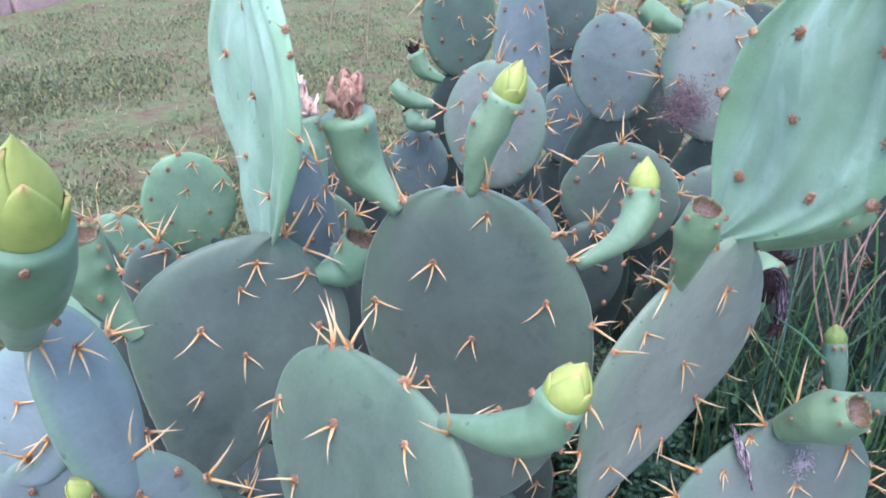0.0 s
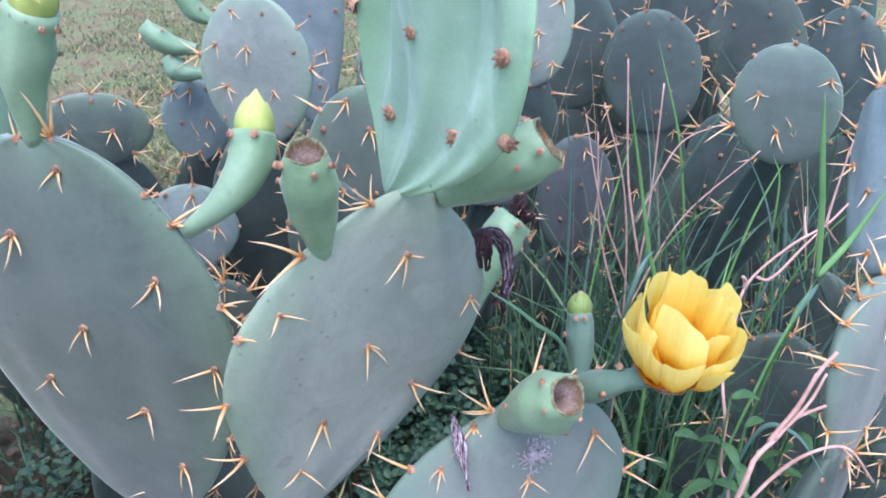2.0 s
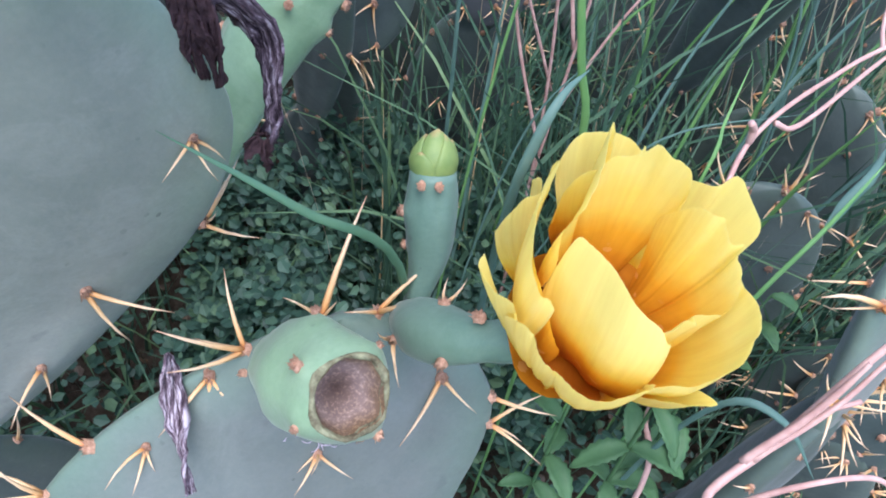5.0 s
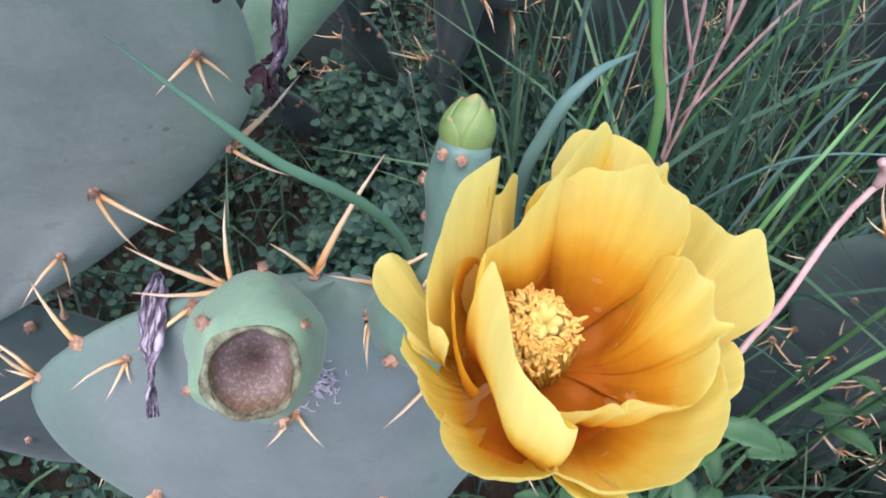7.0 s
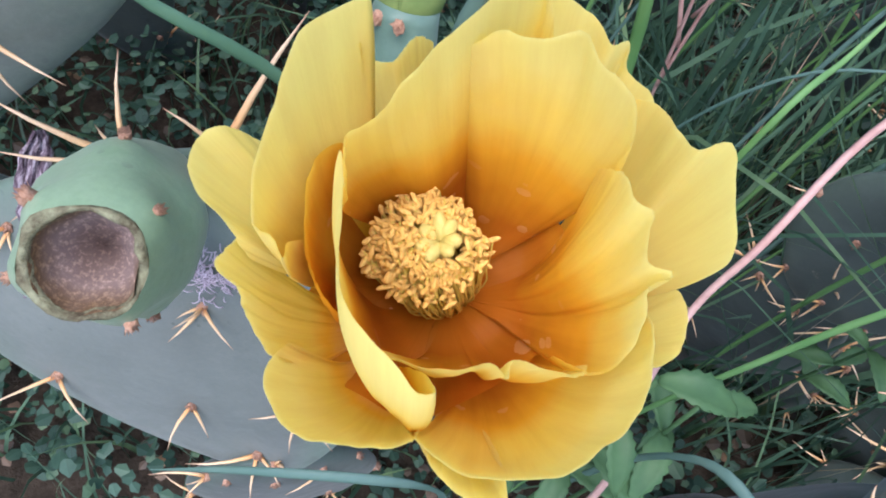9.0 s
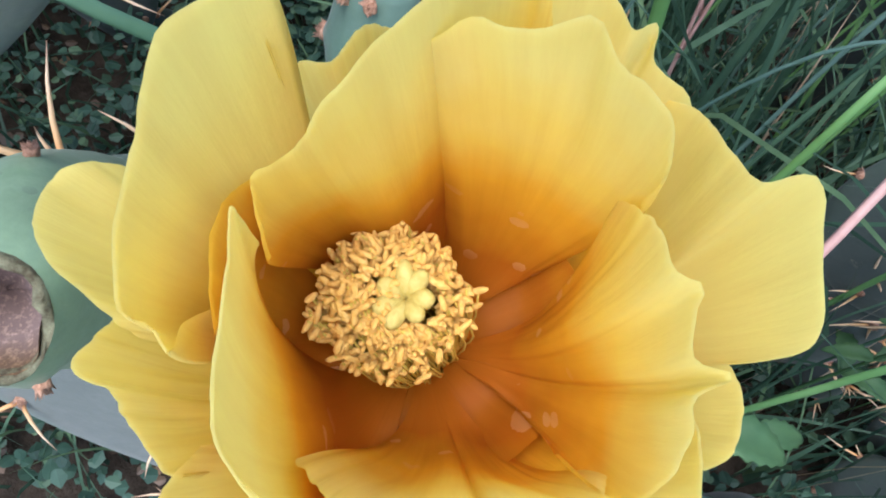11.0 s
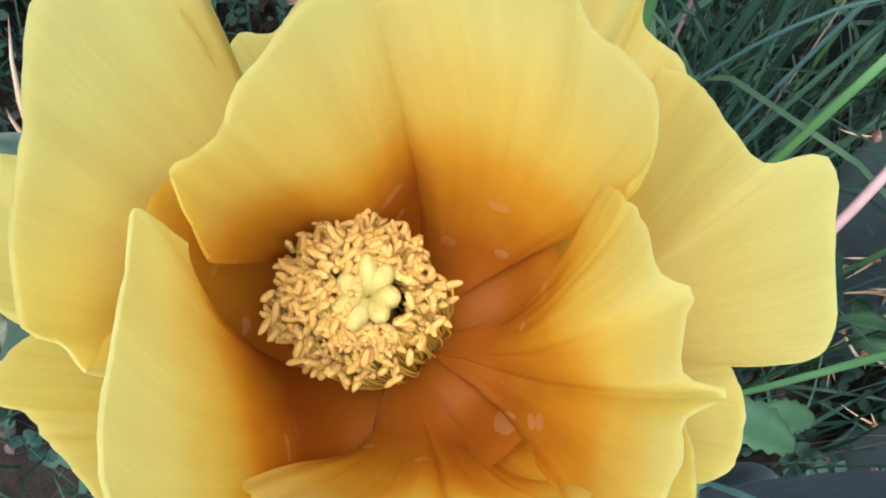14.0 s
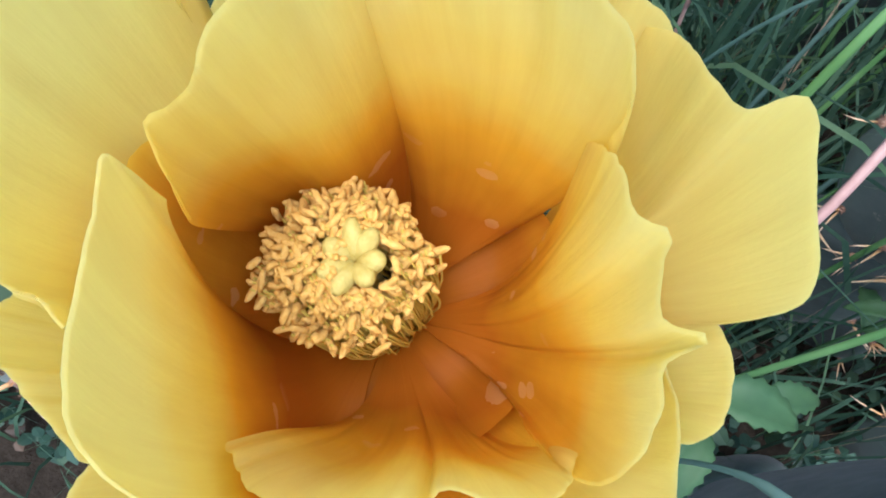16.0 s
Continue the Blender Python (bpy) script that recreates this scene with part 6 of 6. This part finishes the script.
grass_blade([(0.445, 0.490, -0.01), (0.446, 0.480, 0.25), (0.452, 0.470, 0.350), (0.470, 0.458, 0.362), (0.492, 0.446, 0.335)], 0.0034, GRASS_BLUE, "arching bluish grass blade under the flower")


rg = random.Random(41)
for k in range(34):
    x, y = rg.uniform(0.36, 0.66), rg.uniform(0.60, 0.76)
    lean_x, lean_y, tall = rg.uniform(-0.14, 0.16), rg.uniform(-0.05, 0.08), rg.uniform(0.40, 0.56)
    if lean_x < 0 and y < 0.66:
        lean_x = -lean_x
    grass_blade([(x, y, -0.01), (x + lean_x * 0.12, y + lean_y * 0.1, tall * 0.45), (x + lean_x * 0.45, y + lean_y * 0.5, tall * 0.8), (x + lean_x, y + lean_y, tall * rg.uniform(0.86, 1.05))], rg.uniform(0.0013, 0.0032), rg.choice([GRASS, GRASS_BLUE, GRASS, GRASS_BRIGHT, GRASS_BLUE]), "slender pale grass blade among the spiny pads")


def stem_thing(name, label, category, strands):
    """A dry plant: each strand is a part."""
    e = thing(name, (strands[0][0][0][0], strands[0][0][0][1], 0.0), label, category)
    for k, (points, r0, r1) in enumerate(strands):
        n = 6 * len(points)
        path = spline(points, n)
        vs, fs, uv = tube(path, [r0 + (r1 - r0) * i / (n - 1) for i in range(n)], 8, 0.25, k * 3.1)
        under("stem" if k == 0 else "branch", mesh_of("stem", vs, fs, [PINK], uv), e)
    return e


stem_thing("dry_weed", "slender pinkish dry stem rising past the flower", "dry stem", [
    ([(0.4520, 0.4580, -0.010), (0.4495, 0.4700, 0.2550), (0.4457, 0.4915, 0.2974), (0.4344, 0.4813, 0.3499), (0.4376, 0.5039, 0.3687), (0.4437, 0.5162, 0.3916), (0.4600, 0.5480, 0.4200), (0.4960, 0.5680, 0.4420), (0.5287, 0.5819, 0.4532), (0.5500, 0.5950, 0.4650)], 0.0014, 0.0008),
    ([(0.4600, 0.5480, 0.4200), (0.4590, 0.5480, 0.4260), (0.4560, 0.5470, 0.4300)], 0.0017, 0.0014),
    ([(0.4700, 0.5535, 0.4255), (0.4790, 0.5550, 0.4220), (0.4920, 0.5620, 0.4260), (0.5100, 0.5720, 0.4400), (0.5287, 0.5819, 0.4532)], 0.0013, 0.0007),
    ([(0.5130, 0.5760, 0.4470), (0.5150, 0.5860, 0.4520), (0.5177, 0.5960, 0.4620)], 0.0011, 0.0005),
    ([(0.5287, 0.5819, 0.4532), (0.5390, 0.5860, 0.4420), (0.5480, 0.5880, 0.4330)], 0.0010, 0.0005),
    ([(0.5287, 0.5819, 0.4532), (0.5340, 0.5900, 0.4800), (0.5420, 0.6000, 0.5150)], 0.0010, 0.0005),
])
stem_thing("dry_weed", "thick pinkish dry stems lying across the spiny pad", "dry stem", [
    ([(0.405, 0.415, -0.01), (0.4080, 0.416, 0.250), (0.4221, 0.4200, 0.3579), (0.4311, 0.4300, 0.3693), (0.4503, 0.4400, 0.3843), (0.4671, 0.4500, 0.4182), (0.4785, 0.4550, 0.4322)], 0.0020, 0.0012),
    ([(0.4503, 0.4400, 0.3843), (0.4620, 0.4470, 0.3870), (0.4797, 0.4500, 0.3929)], 0.0016, 0.0009),
    ([(0.4400, 0.4360, 0.3760), (0.4560, 0.4420, 0.4020), (0.4640, 0.4470, 0.4220)], 0.0016, 0.0009),
    ([(0.4430, 0.4360, 0.3780), (0.4620, 0.4430, 0.4000), (0.4720, 0.4490, 0.4200)], 0.0013, 0.0008),
    ([(0.4221, 0.4250, 0.3100), (0.4435, 0.4300, 0.3467), (0.4625, 0.4300, 0.3703), (0.4873, 0.4300, 0.3755), (0.5144, 0.4300, 0.3446)], 0.0014, 0.0008),
])
stem_thing("dry_weed", "thin reddish dry stems among the tall grass", "dry stem", [
    ([(0.430, 0.700, -0.01), (0.425, 0.690, 0.250), (0.405, 0.680, 0.420), (0.372, 0.670, 0.520)], 0.0012, 0.0006),
    ([(0.425, 0.690, 0.250), (0.430, 0.690, 0.400), (0.425, 0.690, 0.530)], 0.0011, 0.0006),
    ([(0.424, 0.690, 0.300), (0.460, 0.690, 0.400), (0.520, 0.690, 0.470)], 0.0010, 0.0005),
    ([(0.422, 0.690, 0.330), (0.385, 0.690, 0.420), (0.365, 0.700, 0.500)], 0.0010, 0.0005),
    ([(0.428, 0.690, 0.360), (0.410, 0.700, 0.440), (0.398, 0.710, 0.545)], 0.0013, 0.0007),
    ([(0.425, 0.690, 0.280), (0.392, 0.700, 0.380), (0.380, 0.710, 0.480)], 0.0012, 0.0006),
    ([(0.420, 0.690, 0.400), (0.450, 0.700, 0.470), (0.490, 0.705, 0.490)], 0.0009, 0.0004),
])


def weed(at, height, leaves, seed, label):
    """A soft-stemmed weed with toothed leaves; each leaf is a part."""
    r = random.Random(seed)
    e = thing("weed", (at[0], at[1], 0.0), label, "weed", "weeds under the cactus")
    top = Vector((at[0] + r.uniform(-0.01, 0.01), at[1], height))
    path = spline([(at[0], at[1], -0.01), (at[0] + 0.004, at[1] + 0.003, height * 0.5), tuple(top)], 10)
    vs, fs, uv = tube(path, [0.0016 - 0.0008 * i / 9 for i in range(10)], 7)
    under("stem", mesh_of("stem", vs, fs, [WEED], uv), e)
    for k in range(leaves):
        f = 1 - 0.35 * k / leaves
        base = path[int(f * 9)]
        az, ln, up = k * 2.4 + r.uniform(-0.4, 0.4), r.uniform(0.018, 0.030), r.uniform(0.1, 0.9)
        out = Vector((math.cos(az), math.sin(az), 0))
        side = Vector((-math.sin(az), math.cos(az), 0))
        vs, fs, uv = [], [], []
        for i in range(15):
            q = i / 14
            c = base + out * (ln * q) + Vector((0, 0, ln * (up * q - 0.75 * q * q)))
            w = ln * 0.21 * math.sin(math.pi * min(1, q * 0.92 + 0.06)) ** 0.8 * (1.12 if i % 2 else 0.92)
            for x in (-1, -0.5, 0, 0.5, 1):
                vs.append(c + side * x * w + Vector((0, 0, abs(x) * w * 0.35)))
                uv.append((x, q))
        for i in range(14):
            for j in range(4):
                fs.append((i * 5 + j, i * 5 + j + 1, (i + 1) * 5 + j + 1, (i + 1) * 5 + j))
        ob = under("leaf", mesh_of("leaf", vs, fs, [WEED], uv), e)
        mod = ob.modifiers.new("thickness", "SOLIDIFY")
        mod.thickness = 0.0003
    return e


weed((0.437, 0.478), 0.375, 9, 3, "green weed with toothed leaves under the flower")
weed((0.462, 0.492), 0.335, 7, 8, "green weed with narrow leaves beside the pads")
weed((0.405, 0.490), 0.330, 6, 12, "low green weed behind the flower pad")
weed((0.560, 0.600), 0.250, 7, 15, "green weed at the foot of the spiny pads")


def small_leaves(name, mat, count, box, zmax, size, seed, label, category):
    """Small folded leaves as one mesh."""
    r = random.Random(seed)
    vs, fs = [], []
    for _ in range(count):
        x, y = r.uniform(box[0], box[1]), r.uniform(box[2], box[3])
        clump = noise.noise(Vector((x * 9, y * 9, seed)))
        z = max(0.0, zmax * (0.35 + 0.9 * clump)) * r.uniform(0.2, 1.0)
        az, tilt, sz = r.uniform(0, 6.28), r.uniform(-0.5, 0.9), size * r.uniform(0.6, 1.3)
        d = Vector((math.cos(az) * math.cos(tilt), math.sin(az) * math.cos(tilt), math.sin(tilt)))
        e = Vector((-math.sin(az), math.cos(az), 0))
        up = d.cross(e) * -1
        c = Vector((x, y, z))
        o = len(vs)
        vs += [c, c + d * sz * 0.45 + e * sz * 0.42 + up * sz * 0.10, c + d * sz * 0.9 + e * sz * 0.25 + up * sz * 0.06, c + d * sz, c + d * sz * 0.9 - e * sz * 0.25 + up * sz * 0.06, c + d * sz * 0.45 - e * sz * 0.42 + up * sz * 0.10, c + d * sz * 0.5]
        fs += [(o, o + 1, o + 6), (o + 1, o + 2, o + 6), (o + 2, o + 3, o + 6), (o + 3, o + 4, o + 6), (o + 4, o + 5, o + 6), (o + 5, o, o + 6)]
    return tagged(new(name, mesh_of(name, vs, fs, [mat], smooth=False)), label, category, kind="stuff")


small_leaves("ground_cover", CLOVER, 12500, (-0.25, 1.0, 0.40, 1.2), 0.17, 0.010, 2, "dense small dark green leaves covering the soil under the pads", "ground cover")
small_leaves("ground_cover", CLOVER, 9000, (0.16, 0.46, 0.58, 0.86), 0.25, 0.010, 6, "low shrubby dark green leaves between the pads and the grass", "ground cover")
small_leaves("leaf_litter", LITTER, 1500, (-0.5, 0.9, 0.30, 1.2), 0.012, 0.012, 9, "dry brown leaf litter under the cactus", "leaf litter")

# ---- lawn: edging stones, stalks and greener tufts ----
edge_ = Vector((0.33, 0.94, 0)).normalized()
for k in range(3):
    c_ = Vector((-3.00, 3.85, 0.0)) + edge_ * (0.47 * k)
    bm_ = bmesh.new()
    bmesh.ops.create_cube(bm_, size=1.0)
    bmesh.ops.scale(bm_, vec=(0.16, 0.45, 0.13), verts=bm_.verts)
    bmesh.ops.bevel(bm_, geom=bm_.edges[:], offset=0.018, segments=3, affect="EDGES")
    bmesh.ops.subdivide_edges(bm_, edges=bm_.edges[:], cuts=2)
    for v_ in bm_.verts:
        v_.co += Vector((1, 0.3, 0.6)) * 0.008 * noise.noise(v_.co * 9 + Vector((k, 0, 0)))
    me_ = bpy.data.meshes.new("edging_stone")
    bm_.to_mesh(me_)
    bm_.free()
    me_.materials.append(BRICK)
    ob_ = tagged(new("edging_stone", me_), "weathered pinkish edging stone along the lawn", "edging stone", "edging stones")
    ob_.matrix_basis = pose(c_.x, c_.y, 0.03, 0, 0, math.degrees(math.atan2(edge_.y, edge_.x)) - 90 + (k % 2) * 2)


def stalk(points, r, label):
    path = spline(points, 14)
    vs, fs, uv = tube(path, [r * (1 - 0.6 * i / 13) for i in range(14)], 6)
    tagged(new("grass_stalk", mesh_of("grass_stalk", vs, fs, [STRAW], uv)), label, "grass stalk", "stalks in the lawn")


stalk([(-0.5811, 3.26, -0.01), (-0.5733, 3.26, 0.172), (-0.5335, 3.26, 0.3134), (-0.50, 3.26, 0.36)], 0.0045, "tall pale dry grass stalk in the lawn")
stalk([(-0.4217, 3.30, -0.01), (-0.4202, 3.30, 0.1159), (-0.3930, 3.30, 0.3077), (-0.37, 3.30, 0.38)], 0.0045, "tall pale dry grass stalk in the lawn")
stalk([(-0.9238, 2.42, -0.01), (-0.9545, 2.42, 0.1565), (-0.9633, 2.42, 0.3231)], 0.0032, "thin leaning dry stalk in the lawn")
stalk([(-0.9223, 1.90, -0.01), (-0.9536, 1.90, 0.0476), (-0.9821, 1.90, 0.1004)], 0.0028, "short dry stalk in the lawn")
blades("green_tufts", TURF, 1400, lambda r: (-1.62 + r.gauss(0, 0.26), 2.75 + r.gauss(0, 0.22)), 0.05, 0.009, 1.2, 21, "green weedy tufts in the lawn", "grass")
blades("green_weeds", TURF, 1800, lambda r: (-0.25 + r.gauss(0, 0.22), 1.75 + r.gauss(0, 0.25)), 0.06, 0.007, 1.1, 22, "green weeds behind the cactus", "grass")
